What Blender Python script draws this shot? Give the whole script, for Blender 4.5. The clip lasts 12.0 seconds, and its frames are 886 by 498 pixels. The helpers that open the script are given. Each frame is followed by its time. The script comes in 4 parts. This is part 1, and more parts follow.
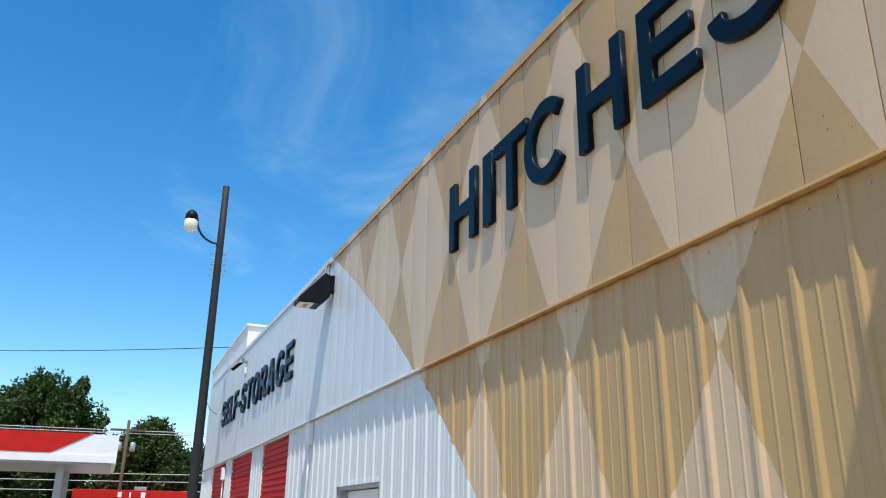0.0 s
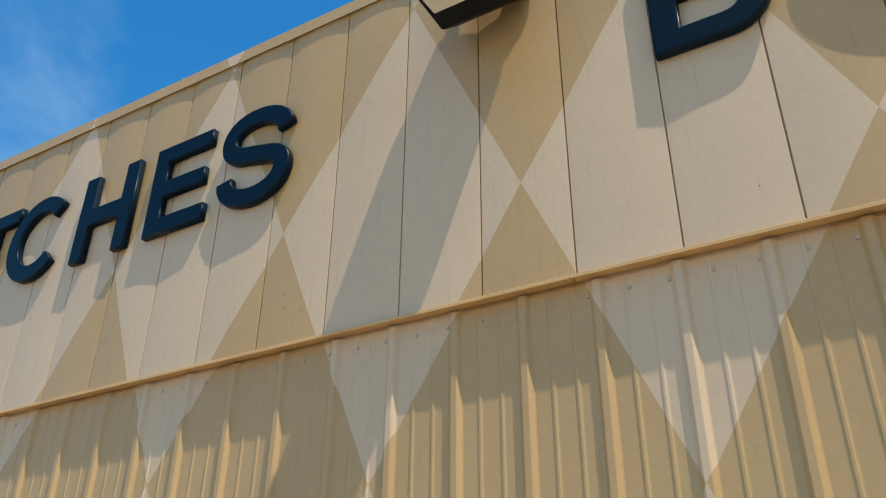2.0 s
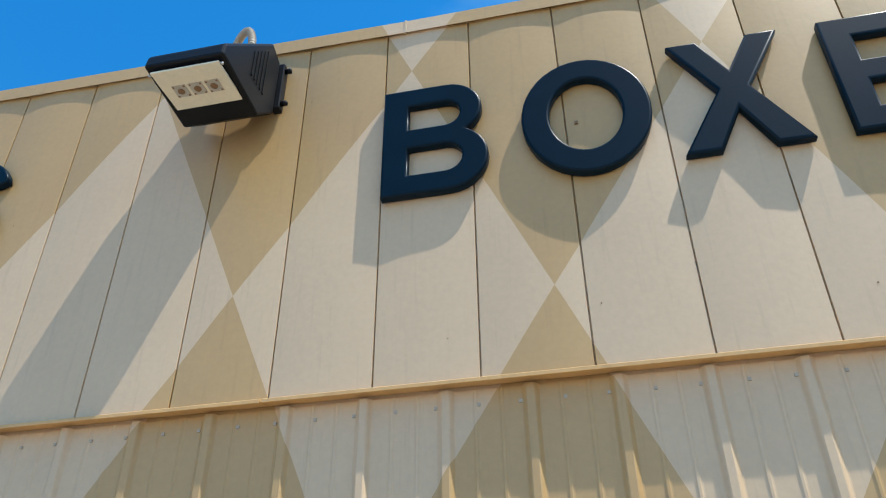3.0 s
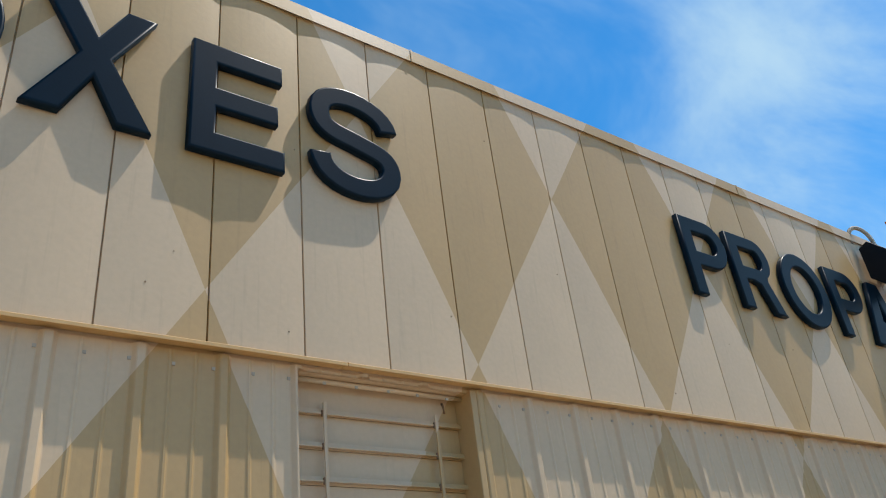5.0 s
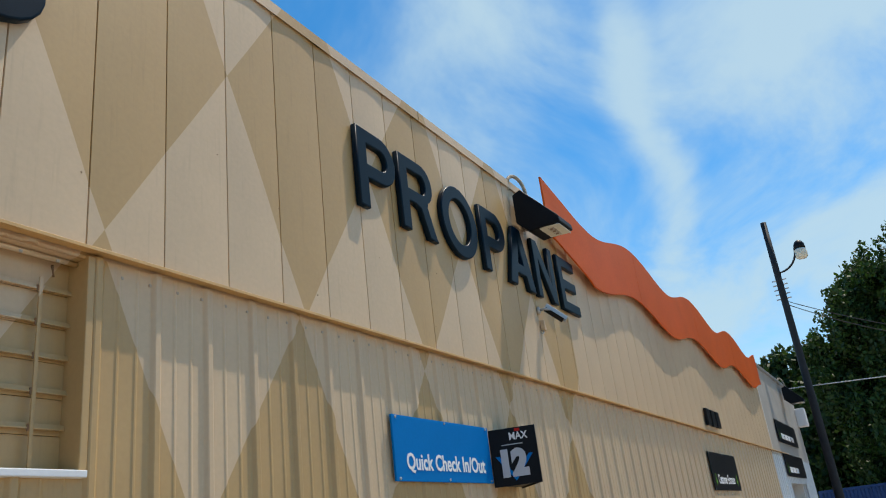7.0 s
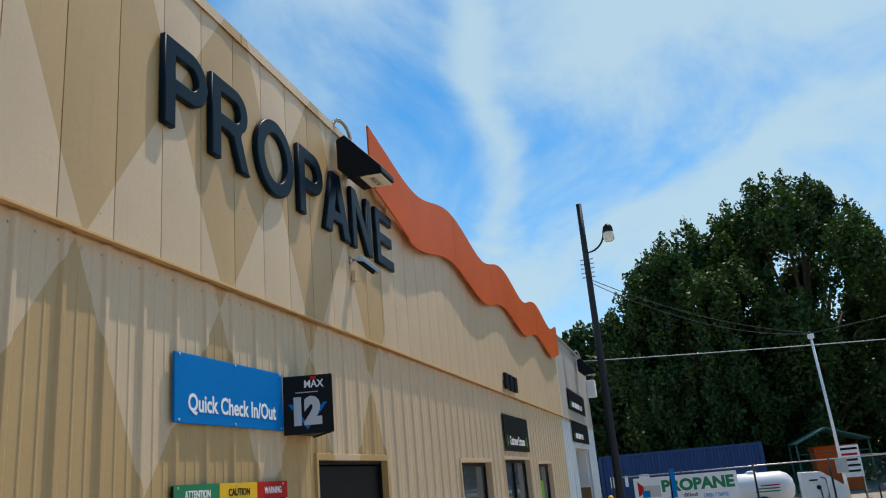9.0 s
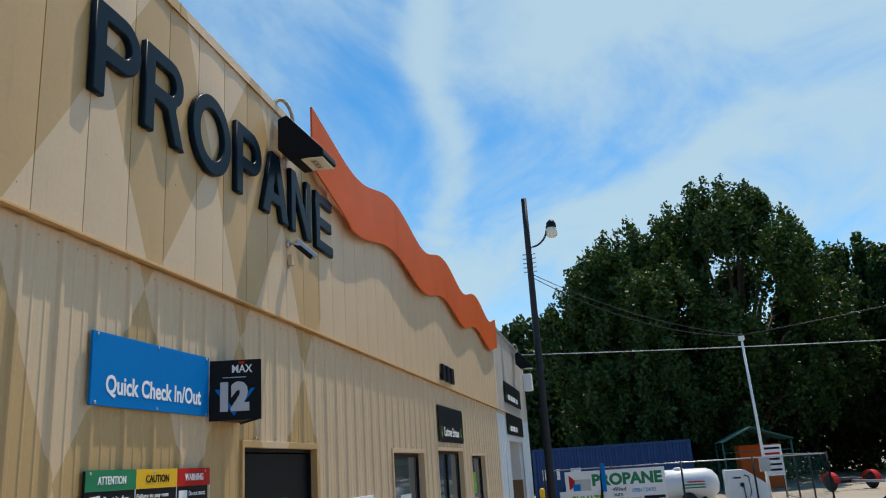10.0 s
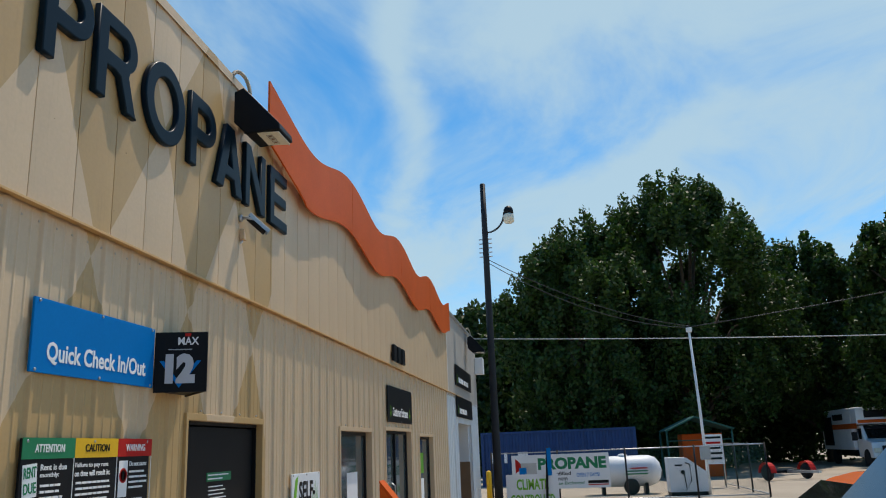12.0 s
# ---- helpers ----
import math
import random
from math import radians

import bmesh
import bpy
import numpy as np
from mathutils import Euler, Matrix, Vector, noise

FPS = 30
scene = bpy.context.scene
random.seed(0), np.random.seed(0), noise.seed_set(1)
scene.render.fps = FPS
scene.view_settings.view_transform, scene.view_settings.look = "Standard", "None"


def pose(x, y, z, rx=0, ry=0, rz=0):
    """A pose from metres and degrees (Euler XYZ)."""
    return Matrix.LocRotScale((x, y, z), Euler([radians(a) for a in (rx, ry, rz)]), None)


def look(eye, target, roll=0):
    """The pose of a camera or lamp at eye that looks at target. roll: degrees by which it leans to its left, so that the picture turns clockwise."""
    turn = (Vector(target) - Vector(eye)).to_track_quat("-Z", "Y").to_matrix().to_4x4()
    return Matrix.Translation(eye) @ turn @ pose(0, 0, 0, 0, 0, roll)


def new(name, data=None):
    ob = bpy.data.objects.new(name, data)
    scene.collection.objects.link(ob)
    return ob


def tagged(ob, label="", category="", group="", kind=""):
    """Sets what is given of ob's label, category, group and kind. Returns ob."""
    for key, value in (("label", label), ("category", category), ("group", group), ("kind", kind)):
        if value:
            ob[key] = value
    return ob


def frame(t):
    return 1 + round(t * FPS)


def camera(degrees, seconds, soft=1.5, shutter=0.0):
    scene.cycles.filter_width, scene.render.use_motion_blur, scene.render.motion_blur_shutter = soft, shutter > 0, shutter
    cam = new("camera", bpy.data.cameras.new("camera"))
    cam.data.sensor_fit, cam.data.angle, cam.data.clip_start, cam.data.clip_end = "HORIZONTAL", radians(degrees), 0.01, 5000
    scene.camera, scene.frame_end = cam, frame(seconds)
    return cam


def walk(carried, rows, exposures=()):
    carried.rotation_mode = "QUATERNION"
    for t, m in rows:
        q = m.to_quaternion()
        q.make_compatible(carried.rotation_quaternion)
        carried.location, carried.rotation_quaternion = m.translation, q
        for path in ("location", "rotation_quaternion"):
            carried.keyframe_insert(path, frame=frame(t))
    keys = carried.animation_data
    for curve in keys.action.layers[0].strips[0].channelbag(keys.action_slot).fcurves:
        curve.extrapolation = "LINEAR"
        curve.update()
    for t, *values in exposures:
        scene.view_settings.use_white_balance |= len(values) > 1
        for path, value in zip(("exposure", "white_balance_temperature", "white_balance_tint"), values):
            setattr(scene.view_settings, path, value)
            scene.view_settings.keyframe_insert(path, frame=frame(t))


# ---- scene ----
cam = camera(58.4, 12.0, soft=1.1)

EXPOSURES = [(0.0, 0.08, 6400, 10), (2.0, 0.12, 6500, 10), (3.0, 0.34, 5950, 8), (3.7, 0.34, 5850, 8), (5.5, -0.2, 6450, 10), (7.5, -0.16, 6700, 10), (12.0, -0.3, 6700, 10)]

PATH = [
    (0, (1.837, -2.512, 1.866), (0.082, -1.809, 2.518), 0.8),
    (0.5, (1.727, -2.443, 1.908), (0.037, -1.621, 2.591), 0.8),
    (1, (1.879, -2.497, 1.842), (0.366, -1.424, 2.591), 1.3),
    (1.5, (2.03, -2.575, 1.821), (0.816, -1.226, 2.663), 0.8),
    (2, (2.185, -2.554, 1.88), (1.265, -1.047, 2.82), 0.5),
    (2.5, (2.292, -2.593, 1.939), (1.669, -0.999, 2.974), -0.2),
    (3, (2.452, -2.573, 1.994), (2.103, -0.956, 3.118), -0.5),
    (3.5, (2.469, -2.578, 2.034), (2.521, -0.941, 3.182), -3.0),
    (3.7, (2.454, -2.573, 2.032), (2.689, -0.951, 3.179), -4.6),
    (5.3, (2.755, -2.681, 1.947), (3.991, -1.418, 2.885), -7.1),
    (5.5, (2.796, -2.652, 1.965), (4.117, -1.457, 2.874), -7.2),
    (6, (2.821, -2.649, 1.918), (4.299, -1.601, 2.764), -7.3),
    (6.5, (2.844, -2.685, 1.865), (4.419, -1.73, 2.645), -7.2),
    (7, (2.919, -2.667, 1.868), (4.575, -1.798, 2.578), -7.0),
    (7.5, (2.941, -2.684, 1.832), (4.663, -1.909, 2.49), -6.7),
    (9.5, (3.221, -2.669, 1.828), (5.097, -2.249, 2.38), -4.5),
    (10, (3.255, -2.691, 1.842), (5.148, -2.327, 2.377), -3.8),
    (10.5, (3.269, -2.703, 1.84), (5.173, -2.38, 2.36), -3.6),
    (11, (3.234, -2.729, 1.823), (5.146, -2.435, 2.329), -3.4),
    (11.5, (3.242, -2.723, 1.814), (5.159, -2.45, 2.311), -2.9),
    (12, (3.228, -2.739, 1.815), (5.149, -2.475, 2.303), -2.3),
]
walk(cam, [(t, look(eye, target, roll)) for t, eye, target, roll in PATH], EXPOSURES)


# ---- world and sun ----
SUN = Vector((0.397, -0.1515, 0.906)).normalized()
world = bpy.data.worlds.new("sky")
scene.world = world
world.use_nodes = True
wn, wl = world.node_tree.nodes, world.node_tree.links
wn.clear()
sky = wn.new("ShaderNodeTexSky")
sky.sky_type = "NISHITA"
sky.sun_disc = False
sky.sun_elevation = math.asin(SUN.z)
sky.sun_rotation = math.atan2(SUN.x, SUN.y)
sky.air_density, sky.dust_density, sky.ozone_density = 1.0, 0.2, 2.4
vivid = wn.new("ShaderNodeHueSaturation")
vivid.inputs["Hue"].default_value = 0.494
vivid.inputs["Saturation"].default_value = 1.38
vivid.inputs["Value"].default_value = 2.4
wl.new(sky.outputs[0], vivid.inputs["Color"])
coord = wn.new("ShaderNodeTexCoord")
sep = wn.new("ShaderNodeSeparateXYZ")
wl.new(coord.outputs["Generated"], sep.inputs[0])


def wmath(op, a, b):
    n = wn.new("ShaderNodeMath")
    n.operation = op
    for k, v in enumerate((a, b)):
        if isinstance(v, (int, float)):
            n.inputs[k].default_value = v
        else:
            wl.new(v, n.inputs[k])
    return n.outputs[0]


high = wmath("ADD", wmath("MAXIMUM", sep.outputs[2], 0.0), 0.12)
comb = wn.new("ShaderNodeCombineXYZ")
wl.new(wmath("DIVIDE", sep.outputs[0], high), comb.inputs[0])
wl.new(wmath("MULTIPLY", wmath("DIVIDE", sep.outputs[1], high), 1.5), comb.inputs[1])
wisps = wn.new("ShaderNodeTexNoise")
wisps.inputs["Scale"].default_value = 1.15
wisps.inputs["Detail"].default_value = 6.0
wisps.inputs["Roughness"].default_value = 0.6
wisps.inputs["Distortion"].default_value = 0.7
wl.new(comb.outputs[0], wisps.inputs["Vector"])
veil = wn.new("ShaderNodeTexNoise")
veil.inputs["Scale"].default_value = 0.35
veil.inputs["Detail"].default_value = 3.0
wl.new(comb.outputs[0], veil.inputs["Vector"])


def wdot(v, d):
    n = wn.new("ShaderNodeVectorMath")
    n.operation = "DOT_PRODUCT"
    wl.new(v, n.inputs[0])
    n.inputs[1].default_value = d
    return n.outputs["Value"]


def wrange(v, a, b, lo=0.0, hi=1.0):
    n = wn.new("ShaderNodeMapRange")
    n.interpolation_type = "SMOOTHSTEP"
    for key, val in (("From Min", a), ("From Max", b), ("To Min", lo), ("To Max", hi)):
        n.inputs[key].default_value = val
    wl.new(v, n.inputs["Value"])
    return n.outputs[0]


# the direction, stirred by a soft noise, for ragged cloud edges
stir = wn.new("ShaderNodeTexNoise")
stir.inputs["Scale"].default_value, stir.inputs["Detail"].default_value = 5.0, 5.0
wl.new(coord.outputs["Generated"], stir.inputs["Vector"])
shift = wn.new("ShaderNodeVectorMath")
shift.operation = "MULTIPLY_ADD"
wl.new(stir.outputs["Color"], shift.inputs[0])
shift.inputs[1].default_value = (0.16, 0.16, 0.16)
shift.inputs[2].default_value = (-0.08, -0.08, -0.08)
ragged = wn.new("ShaderNodeVectorMath")
ragged.operation = "ADD"
wl.new(coord.outputs["Generated"], ragged.inputs[0])
wl.new(shift.outputs[0], ragged.inputs[1])


def streak(p, q, width, reach):
    """A long thin cloud along the arc from p to q."""
    p, q = Vector(p).normalized(), Vector(q).normalized()
    off = wmath("ABSOLUTE", wdot(ragged.outputs[0], p.cross(q).normalized()), 0.0)
    mid = wrange(wdot(coord.outputs["Generated"], (p + q).normalized()), math.cos(reach), math.cos(reach * 0.45))
    return wmath("MULTIPLY", wrange(off, 0.0, width, 1.0, 0.0), mid)


# thin cirrus thickens towards the sun's side, with a few long streaks in it
side = wmath("MULTIPLY", sep.outputs[0], 0.10)
for p, q, width, reach, mass_of in (((0.861, 0.145, 0.482), (0.93, 0.165, 0.33), 0.05, 0.26, 0.16), ((0.915, -0.20, 0.348), (0.966, 0.144, 0.216), 0.04, 0.34, 0.12),
                                    ((0.86, -0.05, 0.51), (0.80, -0.35, 0.48), 0.14, 0.45, 0.08), ((0.78, 0.42, 0.47), (0.70, 0.20, 0.68), 0.2, 0.5, 0.10)):
    side = wmath("ADD", side, wmath("MULTIPLY", streak(p, q, width, reach), mass_of))
mass = wmath("ADD", wmath("ADD", wmath("MULTIPLY", wisps.outputs["Fac"], 0.65), wmath("MULTIPLY", veil.outputs["Fac"], 0.35)), side)
ramp = wn.new("ShaderNodeMapRange")
ramp.interpolation_type = "SMOOTHSTEP"
ramp.inputs["From Min"].default_value = 0.445
ramp.inputs["From Max"].default_value = 0.74
ramp.inputs["To Max"].default_value = 0.85
wl.new(mass, ramp.inputs["Value"])
clouds = wn.new("ShaderNodeMix")
clouds.data_type = "RGBA"
wl.new(ramp.outputs[0], clouds.inputs["Factor"])
wl.new(vivid.outputs[0], clouds.inputs["A"])
clouds.inputs["B"].default_value = (7.6, 10.4, 12.0, 1)
back = wn.new("ShaderNodeBackground")
back.inputs["Strength"].default_value = 0.078
wl.new(clouds.outputs["Result"], back.inputs["Color"])
out = wn.new("ShaderNodeOutputWorld")
wl.new(back.outputs[0], out.inputs["Surface"])

sun_data = bpy.data.lights.new("sun", "SUN")
sun_data.energy, sun_data.angle, sun_data.color = 5.0, radians(0.53), (1.0, 0.92, 0.80)
sun = new("sun", sun_data)
sun.matrix_world = look(SUN * 60, (0, 0, 0))


# ---- materials ----
def shader(name, color=(0.5, 0.5, 0.5), rough=0.6, metal=0.0, mottle=0.12, scale=3.0, grain=60.0, bump=0.05, spec=0.3):
    """A surface with a coarse and a fine variation of its colour and a fine relief."""
    m = bpy.data.materials.new(name)
    m.use_nodes = True
    n, l = m.node_tree.nodes, m.node_tree.links
    b = n["Principled BSDF"]
    b.inputs["Roughness"].default_value = rough
    b.inputs["Metallic"].default_value = metal
    b.inputs["Specular IOR Level"].default_value = spec
    g = n.new("ShaderNodeNewGeometry")
    big, fine = n.new("ShaderNodeTexNoise"), n.new("ShaderNodeTexNoise")
    big.inputs["Scale"].default_value, big.inputs["Detail"].default_value = scale, 4
    fine.inputs["Scale"].default_value, fine.inputs["Detail"].default_value = grain, 3
    for t in (big, fine):
        l.new(g.outputs["Position"], t.inputs["Vector"])
    mix = n.new("ShaderNodeMath")
    mix.operation = "MULTIPLY_ADD"
    l.new(big.outputs["Fac"], mix.inputs[0])
    mix.inputs[1].default_value = 0.6
    half = n.new("ShaderNodeMath")
    half.operation = "MULTIPLY"
    l.new(fine.outputs["Fac"], half.inputs[0])
    half.inputs[1].default_value = 0.4
    l.new(half.outputs[0], mix.inputs[2])
    r = n.new("ShaderNodeMapRange")
    r.inputs["From Min"].default_value, r.inputs["From Max"].default_value = 0.3, 0.7
    r.inputs["To Min"].default_value, r.inputs["To Max"].default_value = 1 - mottle, 1 + mottle
    l.new(mix.outputs[0], r.inputs["Value"])
    c = n.new("ShaderNodeVectorMath")
    c.operation = "SCALE"
    c.inputs[0].default_value = color[:3]
    l.new(r.outputs[0], c.inputs["Scale"])
    l.new(c.outputs[0], b.inputs["Base Color"])
    if bump:
        u = n.new("ShaderNodeBump")
        u.inputs["Strength"].default_value = bump
        u.inputs["Distance"].default_value = 0.01
        l.new(fine.outputs["Fac"], u.inputs["Height"])
        l.new(u.outputs[0], b.inputs["Normal"])
    return m


LIGHT_TAN, DARK_TAN, WHITE = (0.60, 0.438, 0.272), (0.47, 0.303, 0.128), (0.61, 0.64, 0.66)


def painted_siding():
    """Siding paint: a harlequin of two tans, white beyond a sweeping curve at one end."""
    m = shader("painted_siding", (1, 1, 1), 0.42, 0, 0.07, 1.7, 40, 0.04, 0.5)
    n, l = m.node_tree.nodes, m.node_tree.links
    b = n["Principled BSDF"]
    wear = b.inputs["Base Color"].links[0].from_socket
    geo = n.new("ShaderNodeNewGeometry")
    sp = n.new("ShaderNodeSeparateXYZ")
    l.new(geo.outputs["Position"], sp.inputs[0])

    def f(op, a, b2=0.0, c2=0.0):
        q = n.new("ShaderNodeMath")
        q.operation = op
        for k, v in enumerate((a, b2, c2)):
            if isinstance(v, (int, float)):
                q.inputs[k].default_value = v
            else:
                l.new(v, q.inputs[k])
        return q.outputs[0]

    x, z = f("SUBTRACT", sp.outputs[0], 1.008), f("SUBTRACT", sp.outputs[2], 3.68)
    ax, az, bx, bz = 0.745, 1.15, 0.572, -1.278
    det = ax * bz - az * bx
    u = f("DIVIDE", f("SUBTRACT", f("MULTIPLY", x, bz), f("MULTIPLY", z, bx)), det)
    v = f("DIVIDE", f("SUBTRACT", f("MULTIPLY", z, ax), f("MULTIPLY", x, az)), det)
    odd = f("ABSOLUTE", f("MODULO", f("ADD", f("FLOOR", u), f("FLOOR", v)), 2.0))
    odd = f("MULTIPLY", odd, f("LESS_THAN", sp.outputs[0], 10.6))
    zz = sp.outputs[2]
    curve = f("ADD", f("MULTIPLY", f("SUBTRACT", zz, 5.31), -1.688), f("MULTIPLY", f("MULTIPLY", f("SUBTRACT", zz, 5.31), f("SUBTRACT", zz, 3.93)), -0.136))
    white = f("LESS_THAN", sp.outputs[0], f("SUBTRACT", curve, 8.47))
    white = f("MAXIMUM", white, f("GREATER_THAN", sp.outputs[0], 23.05))

    def blend(fac, a, b3):
        q = n.new("ShaderNodeMix")
        q.data_type = "RGBA"
        l.new(fac, q.inputs["Factor"])
        for key, val in (("A", a), ("B", b3)):
            if isinstance(val, tuple):
                q.inputs[key].default_value = (*val, 1)
            else:
                l.new(val, q.inputs[key])
        return q.outputs["Result"]

    colour = blend(white, blend(odd, LIGHT_TAN, DARK_TAN), WHITE)
    # rain streaks run down the sheets
    streak = n.new("ShaderNodeTexNoise")
    mp = n.new("ShaderNodeMapping")
    mp.inputs["Scale"].default_value = (9, 9, 0.5)
    l.new(geo.outputs["Position"], mp.inputs["Vector"])
    l.new(mp.outputs[0], streak.inputs["Vector"])
    streak.inputs["Detail"].default_value = 5
    run = n.new("ShaderNodeMapRange")
    run.inputs["From Min"].default_value, run.inputs["From Max"].default_value = 0.58, 0.85
    run.inputs["To Min"].default_value, run.inputs["To Max"].default_value = 1.0, 0.87
    l.new(streak.outputs["Fac"], run.inputs["Value"])
    mul = n.new("ShaderNodeVectorMath")
    mul.operation = "MULTIPLY"
    l.new(colour, mul.inputs[0])
    l.new(wear, mul.inputs[1])
    mul2 = n.new("ShaderNodeVectorMath")
    mul2.operation = "SCALE"
    l.new(mul.outputs[0], mul2.inputs[0])
    l.new(run.outputs[0], mul2.inputs["Scale"])
    l.new(mul2.outputs[0], b.inputs["Base Color"])
    return m


SIDING = painted_siding()
NAVY = shader("letter_navy", (0.003, 0.012, 0.022), 0.34, 0, 0.15, 6, 90, 0.02, 0.1)
BLACK = shader("black_enamel", (0.007, 0.008, 0.010), 0.45, 0, 0.2, 6, 80, 0.05, 0.15)
ORANGE = shader("orange_sheet", (0.56, 0.095, 0.012), 0.5, 0, 0.1, 2, 40, 0.03, 0.12)
RED = shader("red_sheet", (0.46, 0.018, 0.014), 0.5, 0, 0.14, 3, 40, 0.04, 0.12)
WHITEP = shader("white_paint", (0.74, 0.75, 0.76), 0.45, 0, 0.06, 2, 40, 0.03)
GREYM = shader("galvanised_steel", (0.42, 0.43, 0.44), 0.42, 0.7, 0.12, 4, 60, 0.04)
CONDUIT = shader("conduit_grey", (0.44, 0.38, 0.30), 0.5, 0.1, 0.1, 8, 60, 0.04)
LENS = shader("lamp_lens", (0.72, 0.68, 0.55), 0.2, 0, 0.08, 9, 60, 0.02)
CHIP = shader("lamp_module", (0.45, 0.43, 0.38), 0.45, 0.2, 0.15, 20, 90, 0.04)
BLUE = shader("sign_blue", (0.0, 0.165, 0.48), 0.4, 0, 0.06, 3, 50, 0.02, 0.06)
TXT = shader("sign_white", (0.8, 0.8, 0.8), 0.5, 0, 0.04, 5, 50, 0.0)
GREEN = shader("sign_green", (0.012, 0.19, 0.08), 0.45, 0, 0.06, 4, 50, 0.02)
YELLOW = shader("safety_yellow", (0.75, 0.43, 0.015), 0.45, 0, 0.08, 4, 50, 0.02)
LIME = shader("leaf_green_print", (0.16, 0.42, 0.03), 0.5, 0, 0.06, 4, 50, 0.0)
BROWN = shader("brown_paint", (0.22, 0.13, 0.07), 0.6, 0, 0.12, 3, 40, 0.05)
POLE = shader("creosoted_pole", (0.018, 0.019, 0.022), 0.65, 0, 0.3, 5, 40, 0.15)
WIRE = shader("cable", (0.05, 0.05, 0.055), 0.5)
PALEWIRE = shader("pale_cable", (0.55, 0.56, 0.57), 0.5)
ASPHALT = shader("concrete_lot", (0.34, 0.285, 0.22), 0.9, 0, 0.25, 0.35, 90, 0.3)
ROOFM = shader("roof_sheet", (0.55, 0.55, 0.54), 0.5, 0.2)
INSIDE = shader("interior_plaster", (0.35, 0.34, 0.32), 0.8)
RUBBER = shader("tyre_rubber", (0.02, 0.02, 0.02), 0.85)
CONTAINER = shader("container_blue", (0.007, 0.04, 0.14), 0.5, 0, 0.18, 2, 30, 0.05)
CARORANGE = shader("car_orange", (0.62, 0.13, 0.02), 0.22, 0, 0.03, 3, 40, 0.0)
CARGLASS = shader("car_glass", (0.01, 0.012, 0.014), 0.05, 0, 0.0, 3, 40, 0.0, 0.5)
GREENCLOTH = shader("green_canvas", (0.02, 0.09, 0.075), 0.8)
BARK = shader("bark", (0.10, 0.075, 0.055), 0.9, 0, 0.3, 4, 30, 0.3)
# more orange than the siding: its own tan plus painted-in ground bounce
TRIM = shader("tan_trim_with_bounce", (0.60, 0.37, 0.15), 0.38, 0, 0.12, 5, 60, 0.04, 0.4)
SILVER = shader("silver_print", (0.50, 0.51, 0.53), 0.45, 0, 0.06, 5, 50, 0.0)
# opaque grey pane; reflections and the paler room are put into its colour
SHOPGLASS = shader("shop_glass_reflection_grey", (0.085, 0.10, 0.10), 0.06, 0, 0.3, 1.2, 9, 0.0, 0.6)


def foliage(name, color):
    m = bpy.data.materials.new(name)
    m.use_nodes = True
    n, l = m.node_tree.nodes, m.node_tree.links
    b = n["Principled BSDF"]
    b.inputs["Roughness"].default_value = 0.6
    g = n.new("ShaderNodeNewGeometry")
    r = n.new("ShaderNodeMapRange")
    r.inputs["To Min"].default_value, r.inputs["To Max"].default_value = 0.55, 1.5
    l.new(g.outputs["Random Per Island"], r.inputs["Value"])
    c = n.new("ShaderNodeVectorMath")
    c.operation = "SCALE"
    c.inputs[0].default_value = color
    l.new(r.outputs[0], c.inputs["Scale"])
    l.new(c.outputs[0], b.inputs["Base Color"])
    tr = n.new("ShaderNodeBsdfTranslucent")
    l.new(c.outputs[0], tr.inputs["Color"])
    mix = n.new("ShaderNodeMixShader")
    mix.inputs[0].default_value = 0.3
    l.new(b.outputs[0], mix.inputs[1])
    l.new(tr.outputs[0], mix.inputs[2])
    l.new(mix.outputs[0], n["Material Output"].inputs["Surface"])
    return m


BEIGE = shader("weathered_beige_paint", (0.40, 0.37, 0.33), 0.55, 0, 0.1, 2, 40, 0.04)

LEAF = foliage("maple_leaf", (0.030, 0.068, 0.007))
LEAF2 = foliage("understorey_leaf", (0.034, 0.068, 0.008))


# ---- mesh helpers ----
def part(name, bm, material, parent=None, label=""):
    """Links a bmesh as one mesh object under a thing or a part."""
    me = bpy.data.meshes.new(name)
    bm.to_mesh(me)
    bm.free()
    me.materials.append(material)
    ob = new(name, me)
    ob.parent = parent
    if label:
        tagged(ob, label)
    return ob


def thing(name, at=(0, 0, 0), label="", category="", group="", kind=""):
    ob = new(name)
    ob.location = at
    return tagged(ob, label, category, group, kind)


def block(x0, x1, y0, y1, z0, z1, bevel=0.0, bm=None):
    bm = bm or bmesh.new()
    vs = [bm.verts.new((x, y, z)) for x in (x0, x1) for y in (y0, y1) for z in (z0, z1)]
    fs = [(0, 1, 3, 2), (4, 6, 7, 5), (0, 4, 5, 1), (2, 3, 7, 6), (0, 2, 6, 4), (1, 5, 7, 3)]
    faces = [bm.faces.new([vs[i] for i in q]) for q in fs]
    if bevel:
        edges = {e for q in faces for e in q.edges}
        bmesh.ops.bevel(bm, geom=list(edges), offset=bevel, segments=2, affect="EDGES", profile=0.5)
    return bm


